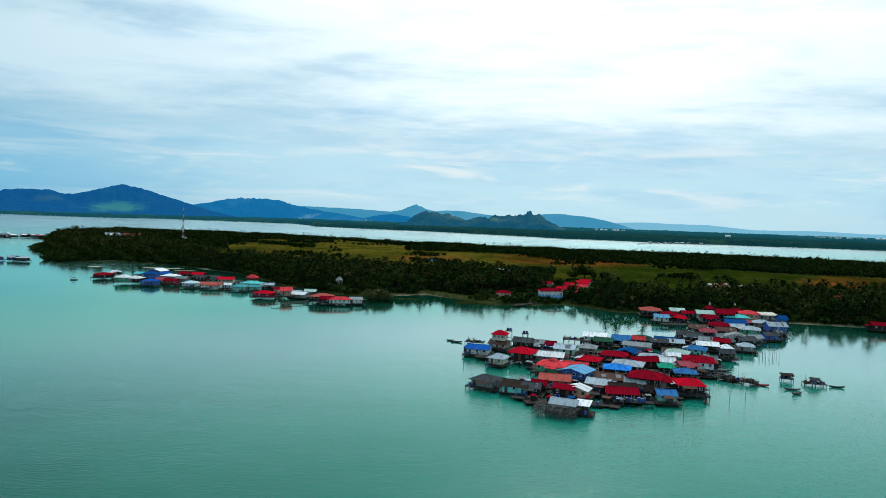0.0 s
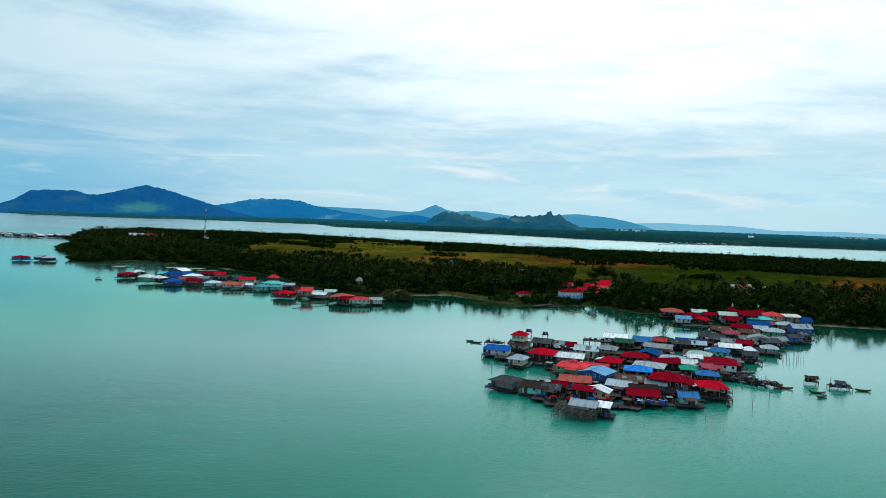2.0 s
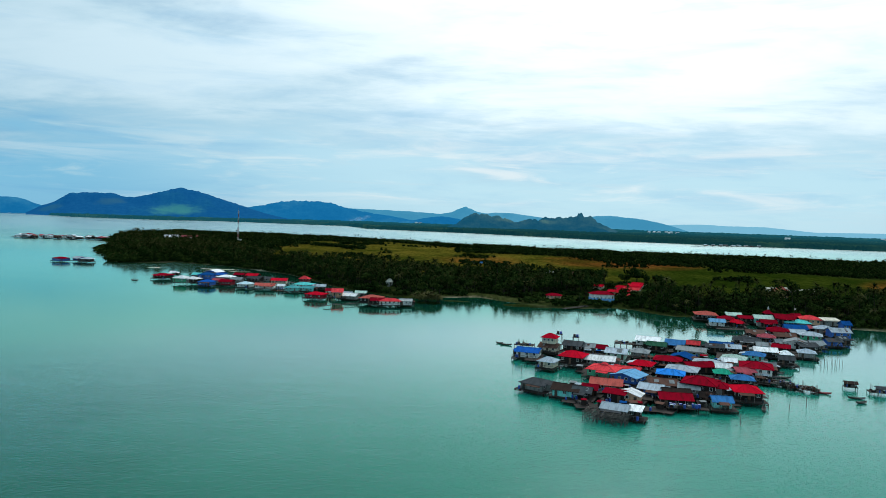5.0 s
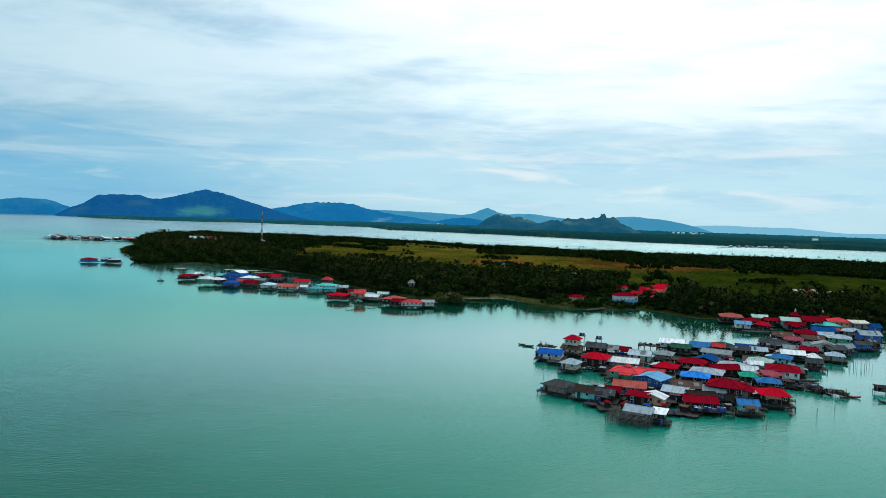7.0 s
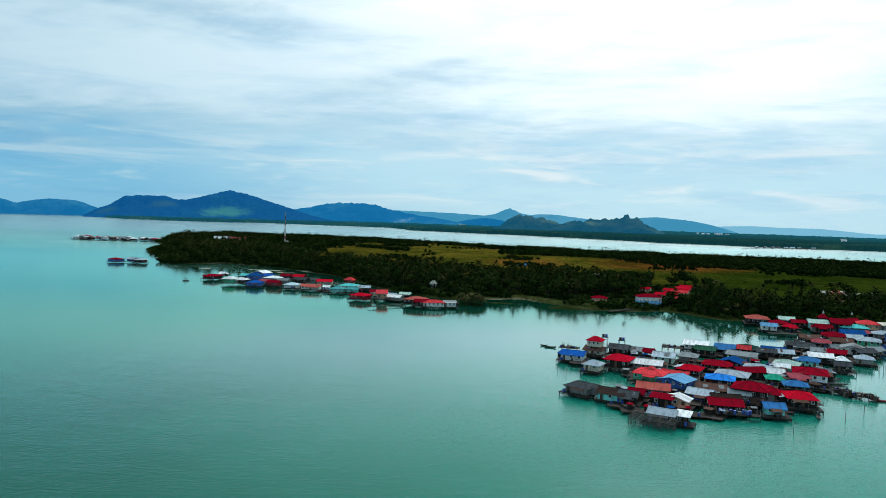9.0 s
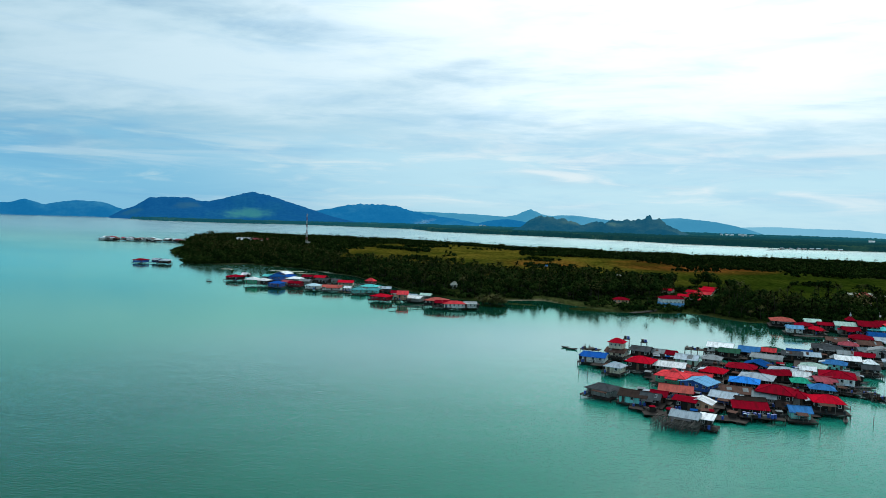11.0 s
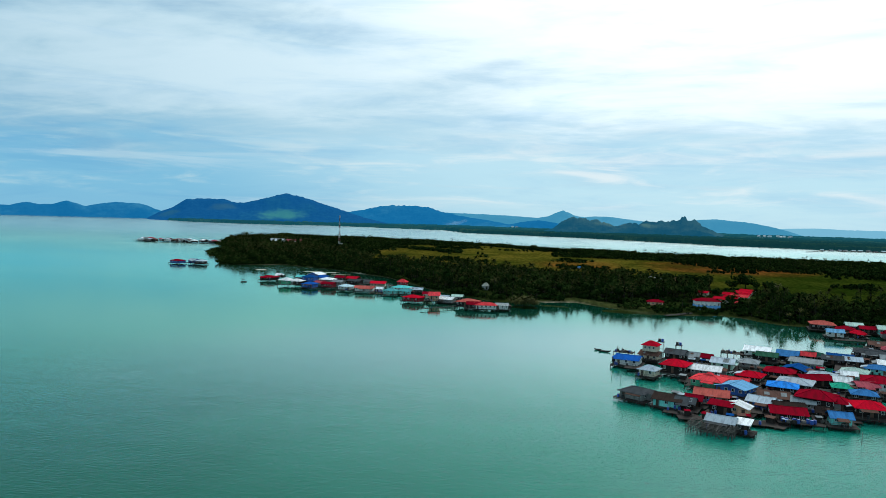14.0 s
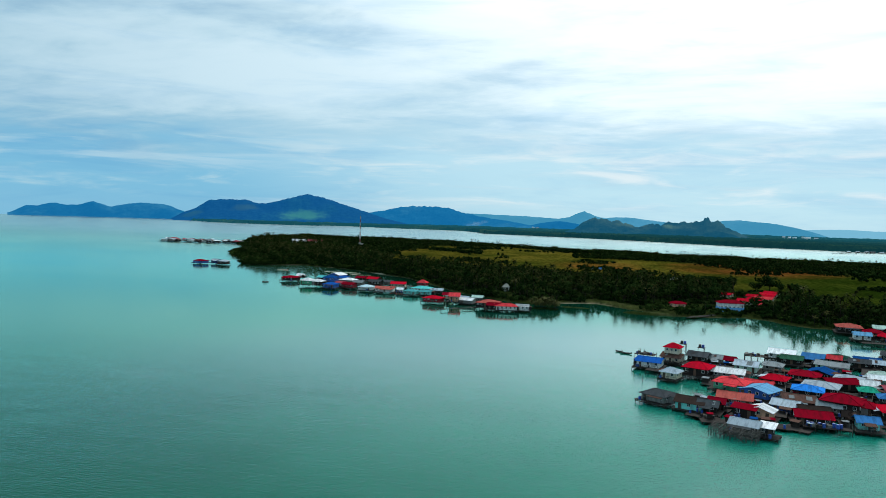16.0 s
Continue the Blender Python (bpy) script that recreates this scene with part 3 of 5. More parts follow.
def wall_mesh(kind, w, d, z0, z1, rise, mat):
    """Board walls with their gables, ridge along x."""
    a, b = w / 2, d / 2
    if kind == "gable":
        v = [(-a, -b, z0), (a, -b, z0), (a, b, z0), (-a, b, z0), (-a, -b, z1), (a, -b, z1), (a, b, z1), (-a, b, z1), (-a, 0, z1 + rise), (a, 0, z1 + rise)]
        fc = [(0, 3, 2, 1), (0, 1, 5, 4), (2, 3, 7, 6), (1, 2, 6, 9, 5), (3, 0, 4, 8, 7), (4, 5, 9, 8), (6, 7, 8, 9)]
        return mesh_from("wall", v, fc, mat)
    if kind == "shed":
        v = [(-a, -b, z0), (a, -b, z0), (a, b, z0), (-a, b, z0), (-a, -b, z1), (a, -b, z1), (a, b, z1 + rise), (-a, b, z1 + rise)]
        return mesh_from("wall", v, [(0, 3, 2, 1), (4, 5, 6, 7), (0, 1, 5, 4), (1, 2, 6, 5), (2, 3, 7, 6), (3, 0, 4, 7)], mat)
    return mesh_from("wall", *boxes((-a, -b, z0, a, b, z1)), mat)


def barrel():
    return tube([(0, 0, 0), (0, 0, 0.06), (0, 0, 0.48), (0, 0, 0.52), (0, 0, 0.94), (0, 0, 1)], [0.44, 0.5, 0.5, 0.47, 0.5, 0.40], 10)


def window(house, x, y, z, w, h, turn):
    win = part("window", shared("window", FRAME, window_ring), house, (x, y, z), (w, 0.16, h), turn)
    part("pane", shared("pane", PANE, unit_box), win, (0, 0, 0.04), (0.9, 0.3, 0.92))
    return win


def stilt_house(x, y, turn, w, d, top, roof, roof_key, wall_key, group, floor=None, land=False, rail=None, plain=False, pitch=0.34):
    """A timber house with walls, roof, windows and a door on a deck that stands on posts in the water. Front towards -y."""
    gy = roof == "gy"
    kind = "gable" if roof in ("gx", "gy") else roof
    shape = {"gable": "gable-roofed", "hip": "hip-roofed", "shed": "lean-to"}[kind]
    size = "small " if w < 6.2 else ("large " if w > 10.5 else "")
    where = "on the shore" if land else "over water"
    h = thing("house" if land else "stilt_house", pose(x, y, 0, 0, 0, turn), f"{size}{WALLS[wall_key][1]} {shape} house, {ROOFS[roof_key][1]} roof, {where}", "house", group)
    floor = floor if floor is not None else (1.2 if land else min(1.9, 0.27 * top) + dice.uniform(-0.16, 0.10))
    rise = (pitch if kind != "shed" else 0.22) * (top - floor)
    eave = top - rise
    length, span, spin = (d, w, math.pi / 2) if gy else (w, d, 0.0)
    paint = roof_paint(roof_key)
    part("wall", wall_mesh(kind, length - 0.3, span - 0.3, floor, eave, rise - 0.22, wall_paint(wall_key)), h, turn=spin)
    r = part("roof", roof_mesh(kind, length, span, rise, 0.55, paint), h, (0, 0, eave), turn=spin)
    if kind != "shed":
        part("ridge_cap", ridge_cap(kind, length, span, rise, 0.55, paint), r)
    if kind == "gable" and not plain and not land and roof_key in ("silver", "grey", "brown", "dark_grey", "dark_brown", "salmon") and dice.random() < 0.7:
        slope = math.atan2(rise, span / 2)
        for k in range(dice.randrange(1, 4)):
            wide, long = dice.uniform(0.7, 1.7), span / 2 / math.cos(slope) * dice.uniform(0.35, 0.85)
            key = dice.choice((roof_key, "grey", "brown"))
            sheet_part = part("patch_sheet", shared("patch_sheet", roof_paint(key), unit_box), r, (dice.uniform(-0.38, 0.38) * length, -span / 4, rise / 2 + 0.02), (wide, long, 0.03))
            sheet_part.rotation_euler = (slope, 0, 0)
    a, b = w / 2, d / 2
    wh = min(1.1, 0.45 * (eave - floor))
    sill = floor + 0.42 * (eave - floor)
    n = max(2, int(w / 2.3))
    door_at = dice.randrange(n)
    for i in range(n):
        px = -a + w * (i + 0.5) / n
        if i == door_at:
            part("door", shared("door", DOOR, unit_box), h, (px, -b + 0.12, floor), (0.9, 0.14, 0.78 * (eave - floor)))
        else:
            window(h, px, -b + 0.13, sill, 1.0, wh, 0)
    for i in range(0 if plain or y > 330 and not land else max(1, int(d / 2.6))):
        py = -b + d * (i + 0.5) / max(1, int(d / 2.6))
        for s in (-1, 1):
            window(h, s * (a - 0.13), py, sill, 1.0, wh, math.pi / 2)
    if land:
        part("foundation", shared("foundation", STONE, unit_box), h, (0, 0, 0.4), (w - 0.1, d - 0.1, floor - 0.4))
        return h
    front, side = dice.choice((0.5, 0.9, 1.4, 2.0, 2.6)), dice.uniform(0.6, 1.6)
    part("deck", shared("deck", DECK, unit_box), h, (0, -front / 2 + 0.1, floor - 0.22), (w + 2 * side, d + front + 0.2, 0.2))
    nx, ny = max(3, round(w / 2.4)), max(2, round(d / 2.6)) + 1
    for i in range(nx):
        for j in range(ny):
            px = -a - side + 0.2 + (w + 2 * side - 0.4) * i / (nx - 1)
            py = -b - front + 0.25 + (d + front - 0.4) * j / (ny - 1)
            if (j > 0 and 0 < i < nx - 1) or (plain and (j > 0 or i % 2)):
                continue
            part("stilt", shared("stilt", WOOD, unit_post), h, (px + dice.uniform(-0.1, 0.1), py, -2.7), (0.24, 0.24, floor + 2.5))
    for s in (-1, 1):
        part("brace", shared("brace", WOOD, unit_box), h, (0, s * b - (front - 0.25 if s < 0 else 0.1), floor - 0.62), (w + 2 * side, 0.12, 0.22))
    if plain:
        return h
    if front > 1 and dice.random() < 0.6:
        aw, ax = w * dice.uniform(0.4, 0.8), w * dice.uniform(-0.15, 0.15)
        key = dice.choice((roof_key, "brown", "grey", "dark_grey"))
        part("awning", roof_mesh("shed", aw, front * 0.9, 0.35, 0.1, roof_paint(key)), h, (ax, -b - front * 0.45, eave - 0.45))
        for s in (-1, 1):
            part("awning_post", shared("rail_post", POLE, unit_box), h, (ax + s * aw * 0.47, -b - front * 0.85, floor - 0.05), (0.1, 0.1, eave - 0.45 - floor))
    if dice.random() < 0.4:
        s, key = dice.choice((-1, 1)), dice.choice(("grey", "brown", "silver", "dark_grey", roof_key))
        part("annex_wall", mesh_from("annex_wall", *boxes((-0.9, -d * 0.28, floor - 0.1, 0.9, d * 0.28, floor + 1.9)), wall_paint("grey_wood" if dice.random() < 0.5 else "dark_wood")), h, (s * (a + 0.78), d * 0.12, 0))
        part("annex_roof", roof_mesh("shed", d * 0.56, 1.8, 0.4, 0.25, roof_paint(key)), h, (s * (a + 0.78), d * 0.12, floor + 2.0), turn=s * math.pi / 2)
    for k in range(dice.randrange(0, 4) if front > 1 else 0):
        at = h.matrix_world @ Vector((dice.uniform(-a, a), -b - front * dice.uniform(0.35, 0.85), floor - 0.02))
        blue = dice.random() < 0.6
        drum = new("water_drum", shared("tank", TANK_BLUE if blue else TANK_BLACK, barrel))
        drum.location, drum.scale = at, (0.75, 0.75, 1.05)
        tagged(drum, "blue plastic water drum on a house deck" if blue else "black plastic water drum on a house deck", "drum", "water drums")
    if rail if rail is not None else dice.random() < 0.38:
        py = -b - front + 0.2
        m = max(3, int(w / 1.6))
        railing = part("railing", shared("rail", POLE, unit_box), h, (0, py, floor + 0.9), (w + 2 * side - 0.1, 0.09, 0.09))
        for i in range(m):
            part("rail_post", shared("rail_post", POLE, unit_box), h, (-a - side + 0.1 + (w + 2 * side - 0.2) * i / (m - 1), py, floor - 0.05), (0.09, 0.09, 0.97))
    return h


def main_house(*a):
    return stilt_house(*a, "houses of the large water village")


def point_house(*a):
    return stilt_house(*a, "houses along the point")


def tip_house(*a):
    return stilt_house(*a, "houses off the western tip")


# the large village on stilts
main_house(15.8, 277.0, -15, 8.7, 8.5, 4.5, "gx", "blue", "white_wash")
main_house(22.0, 257.5, -25, 5.7, 6.3, 4.9, "hip", "silver", "cream")
main_house(25.1, 289.8, -20, 7.3, 8.2, 4.4, "gx", "brown", "cream")
main_house(32.0, 265.6, -22, 8.5, 9.5, 6.1, "hip", "red", "dark_wood")
main_house(35.1, 292.1, -20, 7.4, 7.2, 5.3, "gx", "dark_grey", "dark_wood")
main_house(41.9, 293.2, -20, 4.6, 5.2, 4.4, "gx", "grey", "grey_wood")
main_house(46.7, 291.0, -20, 3.7, 4.1, 4.4, "gx", "crimson", "dark_wood")
main_house(51.0, 280.9, -18, 7.9, 7.8, 5.0, "gx", "silver", "pale_green")
main_house(42.7, 267.4, -15, 10.3, 8.7, 4.4, "gx", "white", "grey_wood")
main_house(40.8, 247.9, -25, 9.8, 9.6, 5.0, "hip", "coral", "green")
main_house(49.5, 250.6, -20, 8.6, 5.2, 4.2, "gx", "coral", "dark_wood")
main_house(48.0, 241.4, -35, 9.4, 9.2, 4.4, "gy", "light_blue", "blue")
main_house(38.5, 228.3, -12, 9.6, 9.4, 4.4, "gx", "salmon", "grey_wood")
main_house(15.7, 223.6, -32, 7.9, 7.7, 4.4, "hip", "dark_grey", "grey_wood")
main_house(24.7, 217.8, -18, 7.9, 7.8, 4.4, "gx", "dark_brown", "aqua")
main_house(29.2, 215.2, -18, 5.3, 4.5, 4.4, "gx", "dark_grey", "dark_wood")
main_house(32.1, 219.2, -20, 4.5, 3.7, 4.4, "gx", "crimson", "dark_wood")
main_house(43.1, 214.2, -25, 7.2, 5.1, 4.4, "gy", "white", "peach")
main_house(38.6, 212.6, -25, 6.1, 3.0, 4.4, "shed", "crimson", "dark_wood")
main_house(70.2, 313.0, -18, 9.6, 9.2, 5.2, "gx", "white", "white_wash")
main_house(72.0, 304.4, -18, 7.5, 6.0, 4.4, "gx", "green", "dark_wood")
main_house(81.9, 312.4, -20, 7.7, 7.6, 4.4, "gx", "mid_blue", "dark_wood")
main_house(91.3, 314.3, -20, 7.8, 7.7, 4.4, "hip", "dark_green", "teal")
main_house(89.4, 311.3, -20, 4.9, 4.8, 4.4, "gx", "coral", "dark_wood")
main_house(84.4, 295.7, -24, 11.0, 7.7, 4.4, "gx", "grey", "pale_green")
main_house(101.2, 311.1, -15, 9.0, 8.8, 4.5, "gx", "dark_blue", "teal")
main_house(117.5, 328.7, -20, 9.9, 11.1, 4.7, "hip", "dark_grey", "dark_wood")
main_house(122.0, 327.0, 15, 3.4, 4.3, 4.4, "gy", "dark_grey", "pale_green")
main_house(61.3, 286.7, -20, 6.6, 7.3, 4.4, "hip", "grey", "grey_wood")
main_house(56.7, 260.6, -25, 7.4, 8.3, 4.6, "hip", "red", "dark_wood")
main_house(68.9, 272.1, -20, 9.6, 9.4, 4.6, "hip", "crimson", "dark_wood")
main_house(75.8, 278.7, -28, 8.0, 8.6, 4.6, "gy", "dark_blue", "dark_wood")
main_house(77.6, 263.9, 15, 10.9, 7.6, 4.4, "gx", "crimson", "dark_wood")
main_house(82.6, 269.2, -24, 9.4, 8.0, 4.6, "hip", "silver", "grey_wood")
main_house(69.7, 255.2, -22, 10.4, 9.4, 4.5, "hip", "silver", "dark_wood")
main_house(63.7, 247.3, -16, 8.8, 7.6, 4.5, "hip", "bright_blue", "dark_wood")
main_house(57.0, 231.1, -8, 8.6, 8.4, 4.7, "gx", "brown", "dark_wood")
main_house(52.0, 223.8, -24, 7.0, 6.8, 4.4, "gx", "silver", "blue")
main_house(68.6, 229.1, -24, 10.2, 9.8, 6.4, "hip", "crimson", "dark_wood")
main_house(74.3, 228.7, -20, 5.6, 7.1, 5.0, "hip", "crimson", "dark_wood")
main_house(96.3, 280.5, -26, 8.4, 7.6, 4.7, "hip", "pale_green_roof", "pale_green")
main_house(83.2, 252.6, -10, 5.5, 5.4, 4.4, "hip", "turquoise_green", "dark_wood")
main_house(86.7, 263.2, -10, 5.2, 5.1, 4.4, "gx", "white", "white_wash")
main_house(92.7, 274.8, -15, 4.7, 4.6, 4.4, "gx", "white", "aqua")
main_house(91.9, 257.3, 5, 6.6, 5.6, 4.4, "gx", "rose", "dark_wood")
main_house(98.1, 262.1, -18, 10.6, 11.9, 5.7, "hip", "crimson", "white_wash")
main_house(87.0, 244.3, -12, 7.0, 5.8, 4.4, "hip", "mid_blue", "dark_wood")
main_house(81.1, 223.9, -6, 8.0, 9.0, 5.4, "hip", "red", "dark_wood")
main_house(69.7, 211.8, -3, 5.4, 4.6, 4.4, "gx", "mid_blue", "aqua")
main_house(56.4, 213.1, -5, 9.1, 7.7, 4.4, "gx", "crimson", "dark_wood")
main_house(58.2, 219.0, -3, 7.9, 4.4, 4.4, "gx", "dark_brown", "dark_wood")
main_house(64.3, 226.5, -15, 6.1, 5.2, 4.4, "gx", "grey", "grey_wood")
main_house(107.8, 290.8, -24, 7.6, 6.8, 4.5, "hip", "mid_blue", "aqua")
main_house(116.5, 302.1, -15, 8.6, 8.4, 4.5, "gx", "white", "dark_wood")
main_house(127.3, 312.8, -24, 6.6, 6.5, 4.4, "gx", "crimson", "dark_wood")
main_house(122.7, 296.8, -10, 4.5, 5.0, 4.4, "hip", "white", "grey_wood")
main_house(131.0, 339.2, -22, 7.4, 7.2, 4.8, "hip", "rose", "dark_wood")
main_house(144.0, 359.1, -22, 9.6, 9.2, 5.5, "hip", "crimson", "dark_wood")
main_house(131.6, 327.0, 8, 3.5, 3.4, 4.4, "gx", "grey", "grey_wood")
main_house(138.0, 324.1, -24, 9.0, 8.6, 5.3, "gy", "grey", "white_wash")
main_house(140.7, 319.7, 8, 8.3, 7.0, 4.4, "gx", "dark_grey", "dark_wood")
main_house(155.7, 349.1, -22, 9.4, 8.6, 5.2, "hip", "silver", "green")
main_house(157.1, 370.7, -10, 10.2, 10.0, 5.4, "gx", "dark_blue", "blue")
main_house(168.6, 397.0, -10, 13.2, 11.1, 4.9, "hip", "turquoise", "teal")
main_house(179.2, 404.5, -15, 9.8, 9.6, 6.5, "hip", "coral", "peach")
main_house(190.2, 404.3, 0, 8.6, 7.2, 5.2, "shed", "cream_roof", "grey_wood")
main_house(173.5, 374.9, -20, 8.6, 8.1, 5.1, "hip", "silver", "grey_wood")
main_house(173.5, 359.5, -5, 9.0, 8.8, 6.2, "gx", "silver", "blue")
main_house(189.6, 386.4, 5, 4.2, 5.3, 6.4, "gx", "dark_blue", "blue")
main_house(166.0, 341.5, 0, 5.0, 4.9, 4.7, "gx", "dark_grey", "dark_wood")
main_house(133.7, 302.8, -18, 6.4, 5.8, 4.4, "hip", "silver", "grey_wood")
main_house(161.9, 418.8, -10, 3.9, 5.5, 7.1, "hip", "crimson", "dark_wood")
main_house(162.9, 399.1, -10, 9.8, 9.6, 7.3, "gx", "crimson", "dark_wood")
main_house(174.9, 413.1, 10, 5.2, 5.8, 6.2, "gx", "crimson", "dark_wood")
main_house(165.0, 378.3, 10, 6.3, 6.1, 4.4, "gx", "rose", "dark_wood")
main_house(153.0, 403.1, -10, 9.5, 9.3, 5.8, "gx", "pale_green_roof", "aqua")
main_house(150.7, 389.1, -10, 7.6, 7.4, 5.1, "gx", "crimson", "dark_wood")
main_house(130.8, 353.9, -10, 8.1, 8.0, 4.4, "gx", "brown", "dark_wood")
main_house(123.9, 410.8, -10, 11.7, 11.4, 5.8, "hip", "salmon", "dark_wood")
main_house(129.7, 393.4, -18, 8.4, 7.8, 5.8, "hip", "crimson", "dark_wood")
main_house(142.5, 419.8, -10, 8.0, 6.7, 4.6, "gx", "pale_green_roof", "dark_wood")
main_house(122.2, 385.0, -10, 7.5, 7.4, 5.0, "gx", "light_blue", "white_wash")
main_house(133.4, 387.0, -10, 6.6, 6.5, 4.8, "hip", "red", "dark_wood")
main_house(144.8, 406.8, -10, 7.5, 7.4, 4.7, "gx", "crimson", "dark_wood")
main_house(239.6, 378.8, -10, 9.1, 7.7, 5.4, "gx", "crimson", "dark_wood")
main_house(140.6, 342.7, -10, 9.1, 7.6, 5.1, "gx", "brown", "dark_wood")
main_house(118.7, 324.1, -10, 6.7, 5.6, 4.4, "gx", "dark_grey", "dark_wood")
main_house(148.0, 326.7, 5, 6.1, 5.2, 4.4, "gx", "grey", "grey_wood")
main_house(159.9, 336.4, 5, 6.5, 5.5, 4.4, "gx", "dark_grey", "blue")
main_house(154.1, 361.1, -5, 6.8, 5.7, 4.4, "gx", "silver", "dark_wood")
main_house(121.3, 316.0, -12, 6.4, 5.3, 4.4, "gx", "grey", "aqua")
main_house(97.0, 306.5, -15, 7.1, 6.0, 4.4, "gx", "dark_grey", "dark_wood")
main_house(104.2, 306.3, -12, 6.3, 5.3, 4.4, "gx", "silver", "dark_wood")
main_house(117.8, 284.4, -10, 5.5, 4.6, 4.4, "gx", "dark_grey", "dark_wood")
main_house(66.8, 216.2, -10, 3.5, 2.9, 4.4, "gx", "dark_brown", "dark_wood")
main_house(104.8, 269.1, -15, 5.2, 3.6, 4.4, "gx", "grey", "dark_wood")
# the village along the point
point_house(-253.7, 521.8, -10, 11.1, 10.9, 4.7, "hip", "crimson", "dark_wood")
point_house(-256.4, 545.4, -10, 4.7, 4.6, 4.5, "gx", "white", "grey_wood")
point_house(-224.8, 491.6, -10, 9.0, 8.9, 6.5, "hip", "white", "green")
point_house(-217.4, 493.8, -10, 8.5, 8.4, 5.8, "hip", "white", "dark_wood")
point_house(-230.3, 532.3, -10, 7.1, 7.0, 5.1, "gx", "turquoise", "dark_wood")
point_house(-219.7, 523.7, 0, 9.9, 9.7, 6.6, "hip", "dark_blue", "blue")
point_house(-225.4, 552.2, -10, 10.7, 11.9, 6.4, "gy", "white", "blue")
point_house(-213.7, 538.5, 0, 7.6, 7.5, 5.2, "gx", "blue", "dark_wood")
point_house(-202.5, 483.2, -5, 9.1, 9.0, 5.2, "hip", "blue", "blue")
point_house(-203.4, 521.1, -5, 11.4, 9.6, 5.4, "hip", "white", "grey_wood")
point_house(-201.5, 501.8, -5, 7.2, 6.1, 4.4, "gx", "rose", "grey_wood")
point_house(-190.7, 490.4, -5, 9.2, 7.7, 5.0, "gx", "crimson", "crimson_wall")
point_house(-173.5, 480.8, -5, 9.4, 8.4, 5.0, "hip", "pale_blue_roof", "white_wash")
point_house(-190.4, 510.3, -5, 8.0, 6.7, 4.9, "gx", "grey", "grey_wood")
point_house(-202.2, 547.6, -5, 8.0, 6.7, 4.9, "gx", "crimson", "dark_wood")
point_house(-189.9, 543.1, -5, 9.3, 7.8, 5.2, "gx", "red", "dark_wood")
point_house(-179.9, 519.6, -5, 10.2, 8.6, 5.3, "gx", "dark_grey", "dark_wood")
point_house(-158.3, 478.2, 10, 13.2, 9.3, 4.8, "gx", "salmon", "white_wash")
point_house(-159.1, 513.2, 10, 11.2, 9.4, 5.2, "gx", "red", "cream")
point_house(-147.1, 479.0, 0, 4.6, 4.5, 4.4, "gx", "white", "white_wash")
point_house(-172.1, 529.2, 5, 6.7, 6.6, 4.4, "gx", "dark_grey", "grey_wood")
point_house(-136.6, 470.4, -5, 9.0, 7.6, 4.7, "hip", "teal_roof", "aqua")
point_house(-134.5, 491.5, -5, 13.0, 10.9, 5.1, "hip", "turquoise", "white_wash")
point_house(-126.0, 473.1, -5, 8.2, 6.9, 4.4, "gx", "teal_roof", "aqua")
point_house(-122.1, 488.0, 10, 8.4, 7.1, 4.4, "gx", "silver", "dark_wood")
point_house(-110.9, 434.9, -12, 11.3, 9.5, 5.1, "hip", "red", "crimson_wall")
point_house(-106.9, 457.5, 0, 5.6, 6.2, 5.1, "gx", "crimson", "cream")
point_house(-97.9, 438.4, 10, 6.6, 7.3, 7.3, "gx", "coral", "peach")
point_house(-90.2, 439.8, -10, 10.4, 8.7, 4.4, "gx", "white", "grey_wood")
point_house(-93.2, 448.3, -10, 5.7, 4.8, 4.4, "gx", "silver", "grey_wood")
point_house(-86.1, 456.9, 0, 7.0, 5.9, 4.4, "gx", "pale_green_roof", "dark_wood")
point_house(-72.7, 421.0, -10, 12.0, 11.7, 6.2, "hip", "salmon", "dark_wood")
point_house(-68.2, 415.3, 8, 8.0, 6.7, 5.2, "gx", "crimson", "dark_wood")
point_house(-61.0, 415.9, 12, 12.6, 8.8, 5.1, "hip", "coral", "white_wash")
point_house(-51.4, 419.4, 10, 7.3, 6.1, 4.4, "shed", "grey", "white_wash")
# houses off the western tip
tip_house(-416.1, 645.3, -10, 12.0, 10.0, 4.8, "hip", "crimson", "blue")
tip_house(-402.0, 652.0, -10, 8.0, 7.9, 5.4, "gx", "silver", "dark_blue_wall")
tip_house(-390.0, 646.0, 10, 9.5, 9.3, 5.4, "hip", "silver", "dark_wood")

# ---- vegetation ----
def rand_dirs(rng, n):
    v = rng.normal(size=(n, 3))
    return v / np.linalg.norm(v, axis=1)[:, None]


